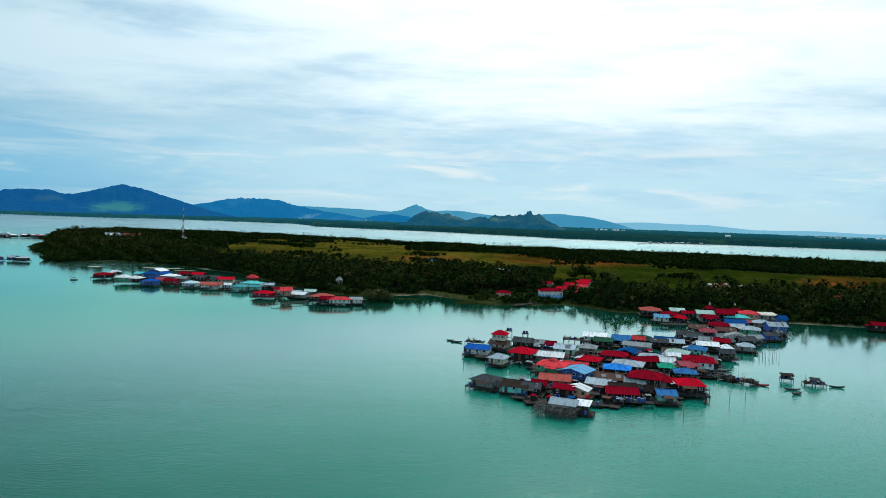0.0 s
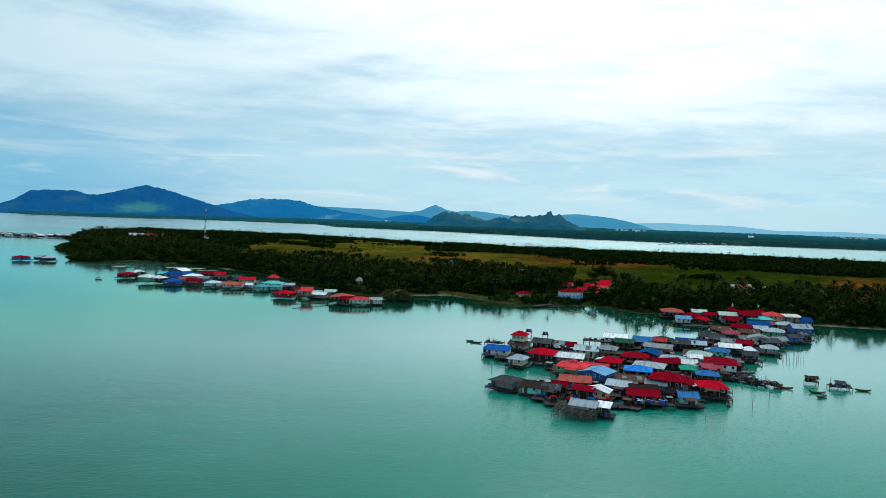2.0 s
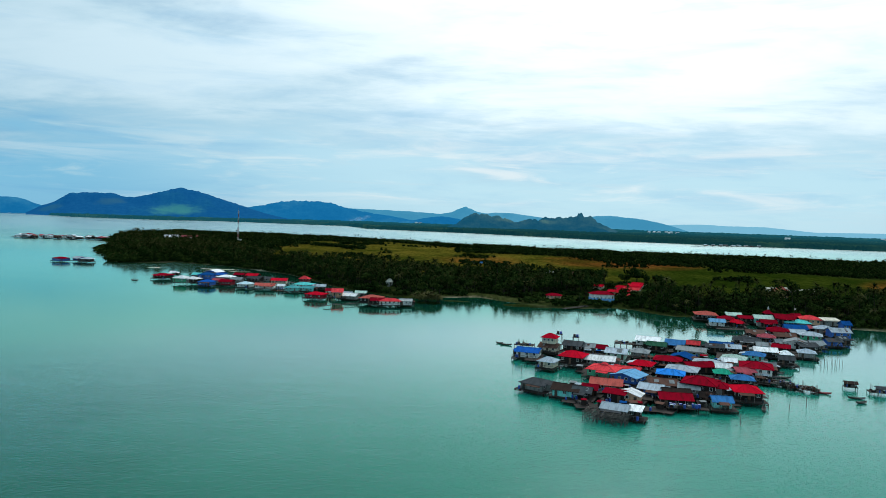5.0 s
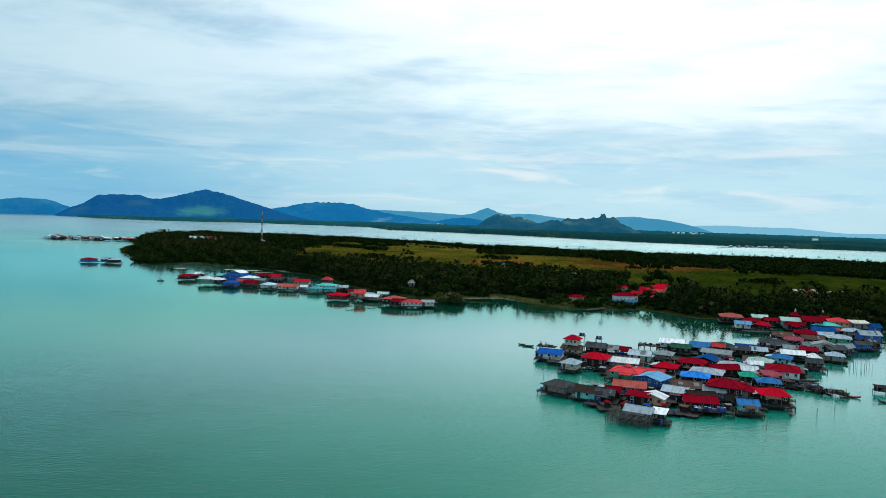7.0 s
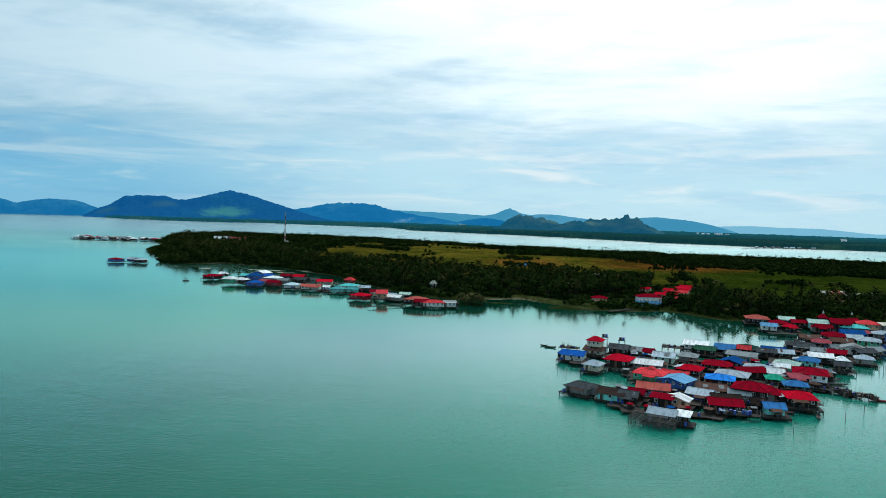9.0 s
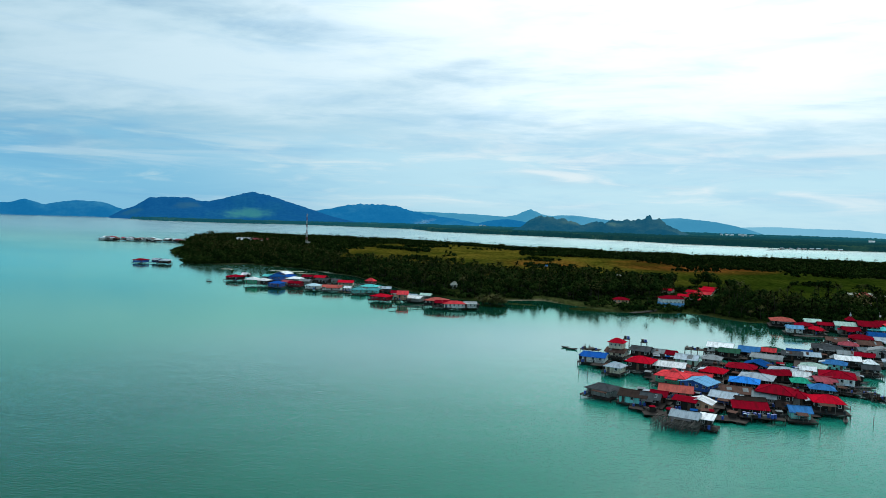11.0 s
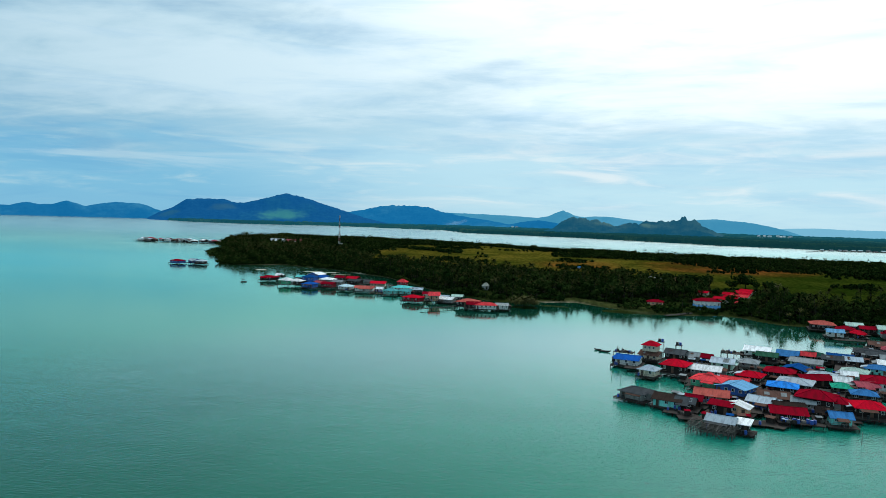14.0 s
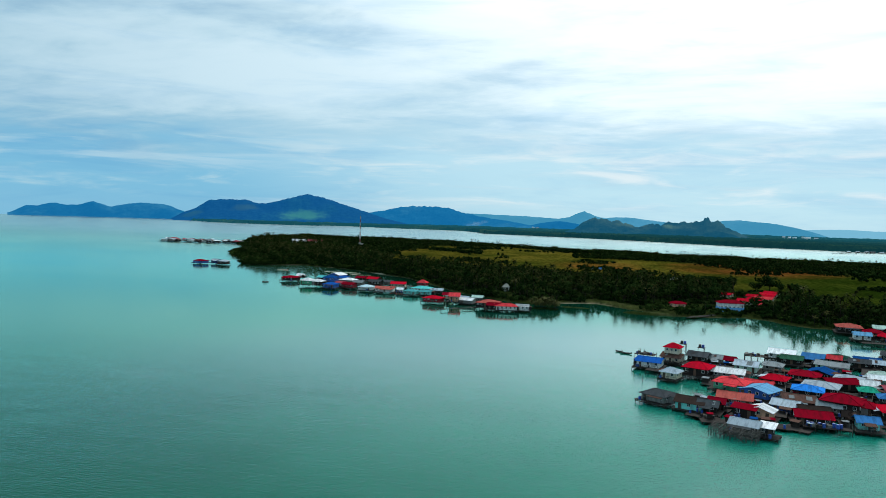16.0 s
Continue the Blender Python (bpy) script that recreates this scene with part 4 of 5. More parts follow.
def palm_crown(rng, fronds=15, segs=4):
    """Feathery fronds that rise, bend over and droop, each a folded blade; the crown's heart is at the origin."""
    v, fc = [], []
    for k in range(fronds):
        az = 2 * math.pi * (k * 0.382 + rng.uniform(-0.05, 0.05))
        pitch = rng.uniform(-0.35, 1.25)
        length = rng.uniform(3.2, 4.6)
        droop = rng.uniform(0.35, 0.6)
        p, out = np.zeros(3), np.array([math.cos(az), math.sin(az), 0])
        side = np.array([-math.sin(az), math.cos(az), 0])
        base = len(v)
        for s in range(segs + 1):
            u = s / segs
            wide = (0.18 + 1.0 * math.sin(math.pi * min(1, u * 0.9 + 0.08))) * 0.55 * (1 - 0.55 * u)
            sag = np.array([0, 0, -0.35 * wide])
            v += [p - side * wide + sag, p.copy(), p + side * wide + sag]
            ang = pitch - droop * 3.2 * u ** 1.3
            p = p + length / segs * (out * math.cos(ang) + np.array([0, 0, math.sin(ang)]))
        for s in range(segs):
            b = base + 3 * s
            fc += [(b, b + 1, b + 4, b + 3), (b + 1, b + 2, b + 5, b + 4)]
    return np.array(v), fc


def palm_trunk(rng, height):
    lean = rng.uniform(-1, 1, 2) * 0.08 * height
    pts = [(lean[0] * u * u, lean[1] * u * u, height * u) for u in (0, 0.3, 0.65, 1.0)]
    v, fc = tube(pts, [0.24, 0.17, 0.14, 0.11], 5)
    return np.array(v), fc, np.array(pts[-1])


def leaf_crown(rng, clumps, wide, high, size):
    """A broad crown: leaf clumps spread over several lobes, with gaps between them."""
    lobes = [(rng.normal(size=3) * np.array([0.38 * wide, 0.38 * wide, 0.2 * high]), rng.uniform(0.35, 0.62)) for _ in range(6)]
    v, fc = [], []
    for k in range(clumps):
        c, s = lobes[rng.integers(len(lobes))]
        dvec = rand_dirs(rng, 1)[0]
        p = c + dvec * np.array([wide, wide, high]) * s * rng.uniform(0.75, 1.05)
        n = dvec + 0.6 * rand_dirs(rng, 1)[0] + np.array([0, 0, 0.35])
        n /= np.linalg.norm(n)
        a = np.cross(n, rand_dirs(rng, 1)[0])
        a /= np.linalg.norm(a)
        b = np.cross(n, a)
        r = size * rng.uniform(0.6, 1.25)
        i = len(v)
        v += [p + a * r, p + 0.55 * b * r + 0.25 * n * r, p - a * r * 0.9, p - 0.6 * b * r - 0.2 * n * r, p + (0.2 * a + 0.1 * b + 0.35 * n) * r]
        fc += [(i, i + 1, i + 4), (i + 1, i + 2, i + 4), (i + 2, i + 3, i + 4), (i + 3, i, i + 4)]
    return np.array(v), fc


def leaf_trunk(rng, height):
    pieces = [tube([(0, 0, 0), (0.1, 0.05, height * 0.5), (0.0, 0.1, height)], [0.32, 0.24, 0.12], 5)]
    for k in range(3):
        a = 2.1 * k + rng.uniform(0, 1)
        pieces.append(tube([(0.05, 0.05, height * 0.5), (1.4 * math.cos(a), 1.4 * math.sin(a), height * 0.85), (2.4 * math.cos(a), 2.4 * math.sin(a), height * 1.1)], [0.16, 0.1, 0.05], 4))
    v, fc = joined(*pieces)
    return np.array(v), fc


rng = np.random.default_rng(11)
PALMS = []
for k in range(7):
    hgt = rng.uniform(9.0, 14.5)
    tv, tf, tip = palm_trunk(rng, hgt)
    cv, cf = palm_crown(rng, 15 + k % 4)
    PALMS.append((tv, tf, cv + tip, cf))
BROAD = []
for k in range(6):
    hgt = rng.uniform(4.0, 7.0)
    tv, tf = leaf_trunk(rng, hgt)
    cv, cf = leaf_crown(rng, 105, 3.9, 3.5, 0.98)
    BROAD.append((tv, tf, cv + np.array([0, 0, hgt + 1.8]), cf))
BUSH = []
for k in range(4):
    cv, cf = leaf_crown(rng, 30, 2.2, 1.5, 0.95)
    BUSH.append((cv + np.array([0, 0, 1.2]), cf))
FAR_TREE = []
for k in range(5):
    cv, cf = leaf_crown(rng, 44, 4.4, 3.6, 1.5)
    FAR_TREE.append((cv + np.array([0, 0, 3.0]), cf))


def merge(name, items, mat, label, category, kind="stuff"):
    """Joins many placed copies (vertices, faces, x, y, z, turn, scale) into one mesh."""
    vs, loops, counts, base = [], [], [], 0
    for v, fc, x, y, z, turn, s in items:
        c, n = math.cos(turn), math.sin(turn)
        vs.append(np.stack([s * (c * v[:, 0] - n * v[:, 1]) + x, s * (n * v[:, 0] + c * v[:, 1]) + y, s * v[:, 2] + z], 1))
        for q in fc:
            loops.extend([base + i for i in q])
            counts.append(len(q))
        base += len(v)
    me = bpy.data.meshes.new(name)
    co = np.concatenate(vs)
    counts = np.array(counts)
    me.vertices.add(len(co))
    me.vertices.foreach_set("co", co.ravel())
    me.loops.add(len(loops))
    me.loops.foreach_set("vertex_index", np.array(loops, dtype=np.int32))
    me.polygons.add(len(counts))
    me.polygons.foreach_set("loop_start", np.concatenate([[0], np.cumsum(counts)[:-1]]).astype(np.int32))
    me.materials.append(mat)
    me.update(calc_edges=True)
    me.validate()
    return tagged(new(name, me), label, category, kind=kind)


def scatter(count, az0, az1, r0, r1, keep, gap):
    """Places spread over a sector of the plan where keep(x, y) holds, no closer than the gap."""
    cells, out = {}, []
    n = 0
    while n < count:
        a = np.radians(rng.uniform(az0, az1, 4000))
        r = np.sqrt(rng.uniform(r0 ** 2, r1 ** 2, 4000))
        x, y = r * np.sin(a), r * np.cos(a)
        ok = keep(x, y)
        for px, py in zip(x[ok], y[ok]):
            key = (int(px // gap), int(py // gap))
            if any((px - q[0]) ** 2 + (py - q[1]) ** 2 < gap * gap for i in (-1, 0, 1) for j in (-1, 0, 1) for q in cells.get((key[0] + i, key[1] + j), ())):
                continue
            cells.setdefault(key, []).append((px, py))
            out.append((float(px), float(py)))
        n += 4000
    return out


CLEAR = [(-76, 515, 9), (-74, 503, 8), (-71, 491, 7), (-68, 481, 6), (74, 460, 17), (92, 517, 20), (108, 560, 25), (95, 500, 15), (43, 466, 14), (58, 474, 12), (44, 484, 16), (78, 484, 13), (-80, 540, 7), (-149, 545, 10), (238, 577, 20), (64, 500, 14), (12, 455, 22), (25, 458, 20), (-446, 1170, 34), (-430, 1130, 30), (-420, 1190, 36), (-400, 1160, 30), (-496, 1050, 26), (-480, 1062, 22), (-470, 1040, 18)]


def is_wood(x, y):
    ok = (island_depth(x, y) > 4 + 17 * np.clip(1.5 - np.abs(np.degrees(np.arctan2(x, y)) - 2) / 4.5, 0, 1)) & (in_field(x, y) < -2)
    for cx, cy, cr in CLEAR:
        ok &= (x - cx) ** 2 + (y - cy) ** 2 > cr * cr
    return ok


az_of = lambda x, y: np.degrees(np.arctan2(x, y))


def near_wood(x, y):
    return is_wood(x, y) & (np.hypot(x, y) < lerp_table(az_of(x, y), WOODS) + 10)


def far_wood(x, y):
    return is_wood(x, y) & (np.hypot(x, y) > lerp_table(az_of(x, y), FIELDS) - 10) & (np.hypot(x, y) > 850)


spots = scatter(260000, -31, 42, 430, 1500, near_wood, 4.6)
spots.sort(key=lambda p: math.hypot(*p))
palm_trunks, palm_crowns, leaf_crowns, leaf_trunks, singles = [], [], [], [], []
for x, y in spots:
    z, turn, far = 0.9, rng.uniform(0, 6.28), math.hypot(x, y)
    tame = float(np.clip(0.5 + west_depth(math.degrees(math.atan2(x, y)), far) / 45, 0.5, 1))
    tame *= float(np.clip(0.58 + island_depth(np.array(x), np.array(y)) / 70, 0.58, 1))
    if rng.random() < 0.5:
        k = int(rng.integers(len(PALMS)))
        s = tame * float(rng.uniform(0.7, 1.18))
        if len(singles) < 225 and -20 < math.degrees(math.atan2(x, y)) < 33:
            singles.append((k, x, y, turn, s))
            continue
        tv, tf, cv, cf = PALMS[k]
        palm_crowns.append((cv, cf, x, y, z, turn, s))
        if far < 700:
            palm_trunks.append((tv, tf, x, y, z, turn, s))
    else:
        k = int(rng.integers(len(BROAD)))
        tv, tf, cv, cf = BROAD[k]
        s = tame * float(rng.uniform(0.7, 1.3))
        leaf_crowns.append((cv, cf, x, y, z, turn, s))
        if far < 600:
            leaf_trunks.append((tv, tf, x, y, z, turn, s))
merge("palm_grove_crowns", palm_crowns, FROND, "dense dark green coconut palm crowns", "palm grove")
merge("palm_grove_trunks", palm_trunks, BARK, "slender grey coconut palm trunks", "palm grove")
merge("wood_crowns", leaf_crowns, LEAF, "dark green broadleaf crowns among the palms", "woodland")
merge("wood_trunks", leaf_trunks, BARK, "trunks of broadleaf trees among the palms", "woodland")

# a few large trees by the clearing
for x, y, s in ((133, 650, 2.1), (65, 616, 1.5), (76, 612, 1.8), (86, 622, 1.9), (97, 628, 1.6), (120, 640, 1.3), (140, 598, 1.7), (104, 662, 1.6), (88, 640, 1.5), (72, 600, 1.4), (62, 540, 1.3), (140, 640, 1.2)):
    tree = thing("broad_tree", pose(x, y, 0.7, 0, 0, 40 * x) @ Matrix.Diagonal((s, s, s, 1)), "large round-crowned dark green tree by the clearing", "tree", "large trees")
    tv, tf = leaf_trunk(rng, 3.6)
    cv, cf = leaf_crown(rng, 260, 4.0, 3.3, 0.75)
    part("trunk", mesh_from("trunk", tv, tf, BARK), tree)
    part("crown", mesh_from("crown", cv + np.array([0, 0, 4.4]), cf, LEAF), tree)

# undergrowth between the trees and along the shore
low = scatter(120000, -31, 40, 430, 900, lambda x, y: near_wood(x, y) & (island_depth(x, y) < 90), 2.9)
low += scatter(20000, -31, 40, 430, 900, lambda x, y: (island_depth(x, y) > 2) & (island_depth(x, y) < 14) & (wobble(x, y, 0.05) > -0.25), 3.0)
low += scatter(16000, 3, 16, 450, 640, lambda x, y: (island_depth(x, y) > 6) & (wobble(x, y, 0.09) > 0.05), 5.0)
low += scatter(24000, -31.5, -27.5, 700, 1500, lambda x, y: (island_depth(x, y) > -1) & (island_depth(x, y) < 26), 3.2)
merge("undergrowth", [(*BUSH[int(rng.integers(4))], x, y, 0.6, rng.uniform(0, 6.28), float(rng.uniform(0.6, 1.7))) for x, y in low], LEAF, "dark shrubs and mangrove under the palms", "undergrowth")

# woods along the far side of the island, and the clumps in the fields
belt = scatter(150000, -31, 42, 850, 1760, far_wood, 5.6)
clumps = scatter(30000, -20, 36, 560, 1380, lambda x, y: (in_field(x, y) > 0) & ((wobble(x, y, 0.021) > 0.62) | ((np.abs(az_of(x, y) - 2.5) < 5.5) & (np.abs(np.hypot(x, y) - 1130) < 60)) | ((np.abs(az_of(x, y) - 15) < 6) & (np.abs(np.hypot(x, y) - 975) < 42))), 6.2)
west = scatter(20000, -23, -8, 760, 1400, lambda x, y: (in_field(x, y) > -4) & (wobble(x, y, 0.026) > 0.38 + 0.04 * (az_of(x, y) + 14)), 6.5)
merge("far_belt_crowns", [(*FAR_TREE[int(rng.integers(5))], x, y, 0.5, rng.uniform(0, 6.28), float(rng.uniform(0.55, 1.15) + 0.5 * max(0.0, float(wobble(np.array(x), np.array(y), 0.03))))) for x, y in belt + clumps + west], LEAF, "dark green tree belt behind the fields", "woodland")
tall = [p for p in belt if rng.random() < 0.16]
merge("far_belt_palms", [(PALMS[k % 7][2], PALMS[k % 7][3], x, y, 0.3, k * 1.3, 0.5 + 0.045 * (k % 6)) for k, (x, y) in enumerate(tall)], FROND, "coconut palms standing above the far tree belt", "palm grove")
merge("far_belt_trunks", [(PALMS[k % 7][0], PALMS[k % 7][1], x, y, 0.3, k * 1.3, 0.5 + 0.045 * (k % 6)) for k, (x, y) in enumerate(tall)], BARK, "thin palm trunks in the far tree belt", "palm grove")

# the palms that stand nearest, each its own tree
PALM_MESH = [(mesh_from("trunk", tv, tf, BARK), mesh_from("crown", cv, cf, FROND), mesh_from("crown", cv, cf, FROND_PALE)) for tv, tf, cv, cf in PALMS]
for k, x, y, turn, s in singles:
    pale = rng.random() < 0.05
    tree = thing("coconut_palm", pose(x, y, 0.7, 0, 0, math.degrees(turn)) @ Matrix.Diagonal((s, s, s, 1)), "coconut palm with yellowing drooping fronds on the shore" if pale else "dark green coconut palm with a slender trunk", "palm tree", "palms along the shore")
    part("trunk", PALM_MESH[k][0], tree)
    part("crown", PALM_MESH[k][2 if pale else 1], tree)


# ---- other buildings and things on the water ----
def upper_storey(h, w, d, z0, top, roof_key, wall_key):
    """A smaller second floor with a hip roof on top of a house."""
    rise = 0.4 * (top - z0)
    up = part("upper_wall", wall_mesh("hip", w, d, z0 - 0.8, top - rise, 0, wall_paint(wall_key)), h)
    for i in (-1, 0, 1):
        window(up, i * w * 0.3, -d / 2 - 0.02, z0 + 0.3, 0.8, 0.9, 0)
    r = part("upper_roof", roof_mesh("hip", w, d, rise, 0.6, roof_paint(roof_key)), h, (0, 0, top - rise))
    part("ridge_cap", ridge_cap("hip", w, d, rise, 0.6, roof_paint(roof_key)), r)


def tank_stand(x, y, turn, high, wide=2.2):
    """Water tanks on a tall timber stand."""
    t = thing("tank_stand", pose(x, y, 0, 0, 0, turn), "tall timber stand carrying dark plastic water tanks", "tank stand", "tank stands")
    for i in (-1, 1):
        for j in (-1, 1):
            part("leg", shared("leg", WOOD, unit_post), t, (i * wide / 2, j * wide / 2, -2.7), (0.2, 0.2, high + 2.7))
    part("platform", shared("deck", DECK, unit_box), t, (0, 0, high - 0.05), (wide + 0.5, wide + 0.5, 0.15))
    part("cross_brace", shared("brace", WOOD, unit_box), t, (0, -wide / 2, high * 0.6), (wide, 0.1, 0.15))
    for i in (-1, 1):
        part("tank", shared("tank", TANK_BLACK if i < 0 else TANK_BLUE, barrel), t, (i * wide * 0.27, 0, high + 0.1), (1.1, 1.1, 1.2))


def hull_mesh(length, beam, mat):
    """An open dug-out hull with raised ends and an inner skin."""
    n, v, fc = 11, [], []
    for i in range(n):
        u = -1 + 2 * i / (n - 1)
        b = beam / 2 * max(0.04, (1 - abs(u) ** 2.6))
        lift = 0.35 * abs(u) ** 3
        for s, zz in ((-1, 0.42), (-0.75, 0.05), (0, -0.18), (0.75, 0.05), (1, 0.42), (0.86, 0.40), (0, 0.02), (-0.86, 0.40)):
            v.append((u * length / 2, s * b, zz + lift))
    for i in range(n - 1):
        for s in range(8):
            a, b = i * 8 + s, i * 8 + (s + 1) % 8
            fc.append((a, b, b + 8, a + 8))
    fc += [tuple(range(8)), tuple((n - 1) * 8 + s for s in reversed(range(8)))]
    return mesh_from("hull", v, fc, mat)


RED_HULL = material("red_boat_paint", (0.36, 0.04, 0.05), 0.6, (0.2, 0.03, 0.03), 1.2)


def boat(x, y, turn, length=7.0, beam=1.3, roofed=False, red=False):
    b = thing("boat", pose(x, y, 0.12, 0, 0, turn), "small red wooden boat afloat" if red else ("dark wooden boat with a low canopy afloat" if roofed else "slender dark wooden boat afloat on the water"), "boat", "boats")
    part("hull", hull_mesh(length, beam, RED_HULL if red else HULL), b)
    for u in (-0.25, 0.05, 0.3):
        part("thwart", shared("thwart", POLE, unit_box), b, (u * length, 0, 0.3), (0.25, beam * 0.8, 0.06))
    if roofed:
        part("canopy", roof_mesh("gable", length * 0.4, beam * 0.8, 0.25, 0.1, roof_paint("dark_grey")), b, (-0.05 * length, 0, 1.6))
        for i in (-1, 1):
            for j in (-1, 1):
                part("canopy_post", shared("rail_post", POLE, unit_box), b, (-0.05 * length + i * length * 0.18, j * beam * 0.38, 0.3), (0.07, 0.07, 1.3))


def work_platform(x, y, turn, w, d, floor, label, name="work_platform", hut=None, clutter=8, poles=6):
    """An open deck on posts with crates, drums and poles, and at times a small open hut."""
    t = thing(name, pose(x, y, 0, 0, 0, turn), label, "platform", "platforms in the water")
    part("deck", shared("deck", DECK, unit_box), t, (0, 0, floor - 0.15), (w, d, 0.15))
    nx, ny = max(2, round(w / 2.2)), max(2, round(d / 2.4))
    for i in range(nx):
        for j in range(ny):
            part("stilt", shared("stilt", WOOD, unit_post), t, (-w / 2 + 0.15 + (w - 0.3) * i / (nx - 1), -d / 2 + 0.15 + (d - 0.3) * j / (ny - 1), -2.7), (0.2, 0.2, floor + 2.6 + dice.uniform(0, 0.7)))
    for k in range(poles):
        part("pole", shared("pole", POLE, unit_post), t, (dice.uniform(-w, w) / 2, dice.choice((-1, 1)) * d / 2, floor - 1), (0.11, 0.11, dice.uniform(2.0, 3.6)))
    for k in range(clutter):
        px, py, s = dice.uniform(-w, w) * 0.44, dice.uniform(-d, d) * 0.4, dice.uniform(0.5, 1.1)
        if k % 3 == 0:
            part("drum", shared("tank", TANK_BLUE if k % 2 else TANK_BLACK, barrel), t, (px, py, floor), (0.6, 0.6, 0.9))
        else:
            part("crate", shared("crate", POLE if k % 2 else WOOD, unit_box), t, (px, py, floor), (s * 1.3, s, s * 0.7), dice.uniform(0, 1))
    if hut:
        hw, hd, top, key = hut
        rise = 0.3 * (top - floor)
        part("roof", roof_mesh("gable", hw, hd, rise, 0.4, roof_paint(key)), t, (0, 0, top - rise))
        for i in (-1, 1):
            for j in (-1, 1):
                part("hut_post", shared("hut_post", WOOD, unit_post), t, (i * hw * 0.45, j * hd * 0.45, floor), (0.16, 0.16, top - rise - floor + 0.1))
        part("screen", shared("screen", WOOD, unit_box), t, (0, hd * 0.42, floor), (hw * 0.9, 0.1, top - rise - floor - 0.2))
    return t


def pole_rack(x, y, turn, w, d, high):
    """A tangle of thin poles and rails on which nothing hangs now."""
    t = thing("pole_rack", pose(x, y, 0, 0, 0, turn), "bare weathered framework of thin poles over the water", "rack", "platforms in the water")
    nx, ny = 10, 6
    for i in range(nx):
        for j in range(ny):
            part("pole", shared("pole", RACK, unit_post), t, (-w / 2 + w * i / (nx - 1) + dice.uniform(-0.2, 0.2), -d / 2 + d * j / (ny - 1), -2.7), (0.15, 0.15, 2.7 + high * dice.uniform(0.75, 1.15)))
    for lev in (0.45, 0.72, 0.95):
        for j in range(ny):
            part("rail", shared("rail", RACK, unit_box), t, (dice.uniform(-0.3, 0.3), -d / 2 + d * j / (ny - 1), high * lev), (w + 0.8, 0.11, 0.11), dice.uniform(-0.04, 0.04))
        for i in range(0, nx, 2):
            part("rail", shared("rail", RACK, unit_box), t, (-w / 2 + w * i / (nx - 1), 0, high * lev + 0.1), (d + 0.6, 0.11, 0.11), math.pi / 2 + dice.uniform(-0.05, 0.05))
    diag = shared("diagonal", RACK, lambda: tube([(-0.5, 0, 0), (0.5, 0, 1)], [0.05, 0.05], 5))
    for k in range(22):
        part("diagonal", diag, t, (dice.uniform(-0.35, 0.35) * w, -d / 2 + d * dice.randrange(ny) / (ny - 1), 0.1), (dice.choice((-1, 1)) * 2.4, 1, high * 0.85))


def jetty(x0, y0, x1, y1, wide=1.6, floor=1.3, label="narrow timber jetty on thin posts", kind_name="jetty"):
    length = math.hypot(x1 - x0, y1 - y0)
    t = thing(kind_name, pose((x0 + x1) / 2, (y0 + y1) / 2, 0, 0, 0, math.degrees(math.atan2(y1 - y0, x1 - x0))), label, "jetty", "jetties and walkways")
    part("deck", shared("deck", DECK, unit_box), t, (0, 0, floor - 0.12), (length, wide, 0.14))
    n = max(2, int(length / 3.2))
    for i in range(n):
        for s in (-1, 1):
            part("stilt", shared("stilt", WOOD, unit_post), t, (-length / 2 + 0.2 + (length - 0.4) * i / (n - 1), s * (wide / 2 - 0.1), -2.7), (0.17, 0.17, floor + 2.7 + (0.9 if i % 2 else 0.0)))
    part("handrail", shared("rail", POLE, unit_box), t, (0, -wide / 2 + 0.1, floor + 0.75), (length, 0.08, 0.08))


# second storeys and tanks in the large village
for h in [o for o in scene.objects if o.parent is None and o.name.startswith("stilt_house") and abs(o.location.x - 25) < 2.5 and abs(o.location.y - 288) < 6][:1]:
    upper_storey(h, 5.5, 5.0, 5.2, 8.4, "red", "cream")
for h in [o for o in scene.objects if o.parent is None and o.name.startswith("stilt_house") and abs(o.location.x - 40.8) < 0.5 and abs(o.location.y - 247.9) < 0.5][:1]:
    cup = part("cupola", mesh_from("cupola", *boxes((-0.9, -0.7, 4.5, 0.9, 0.7, 5.3)), wall_paint("cream")), h)
    part("cupola_roof", roof_mesh("hip", 1.8, 1.4, 0.5, 0.35, roof_paint("coral")), cup, (0, 0, 5.3))
for h in [o for o in scene.objects if o.parent is None and o.name.startswith("stilt_house") and abs(o.location.x - 161.9) < 0.5 and abs(o.location.y - 418.8) < 0.5][:1]:
    part("finial", mesh_from("finial", *tube([(0, 0, 6.9), (0, 0, 7.3), (0, 0, 7.9), (0, 0, 8.4), (0, 0, 9.3)], [0.25, 0.55, 0.6, 0.3, 0.06], 10), FRAME), h, label="white bulb-shaped finial")
flag = thing("flag_pole", pose(172.5, 409, 0), "tall thin pole with a small white flag", "flag pole")
part("pole", shared("pole", POLE, unit_post), flag, (0, 0, -2.7), (0.16, 0.16, 14.0))
part("flag", mesh_from("flag", *boxes((0.05, -0.03, 8.6, 0.5, 0.03, 9.6), (0.5, 0.0, 8.5, 1.0, 0.06, 9.5)), FRAME), flag)
tank_stand(29.5, 297, -15, 7.0)
tank_stand(36.5, 297, -15, 6.0)
work_platform(15, 297, -15, 8, 5, 1.9, "old timber deck heaped with dark crates and poles", clutter=16, poles=10)
work_platform(62, 312, -12, 13, 6, 1.8, "old timber deck heaped with crates and drums", clutter=14, poles=9)
pole_rack(33.0, 193.2, -22, 11.5, 6.5, 2.7)
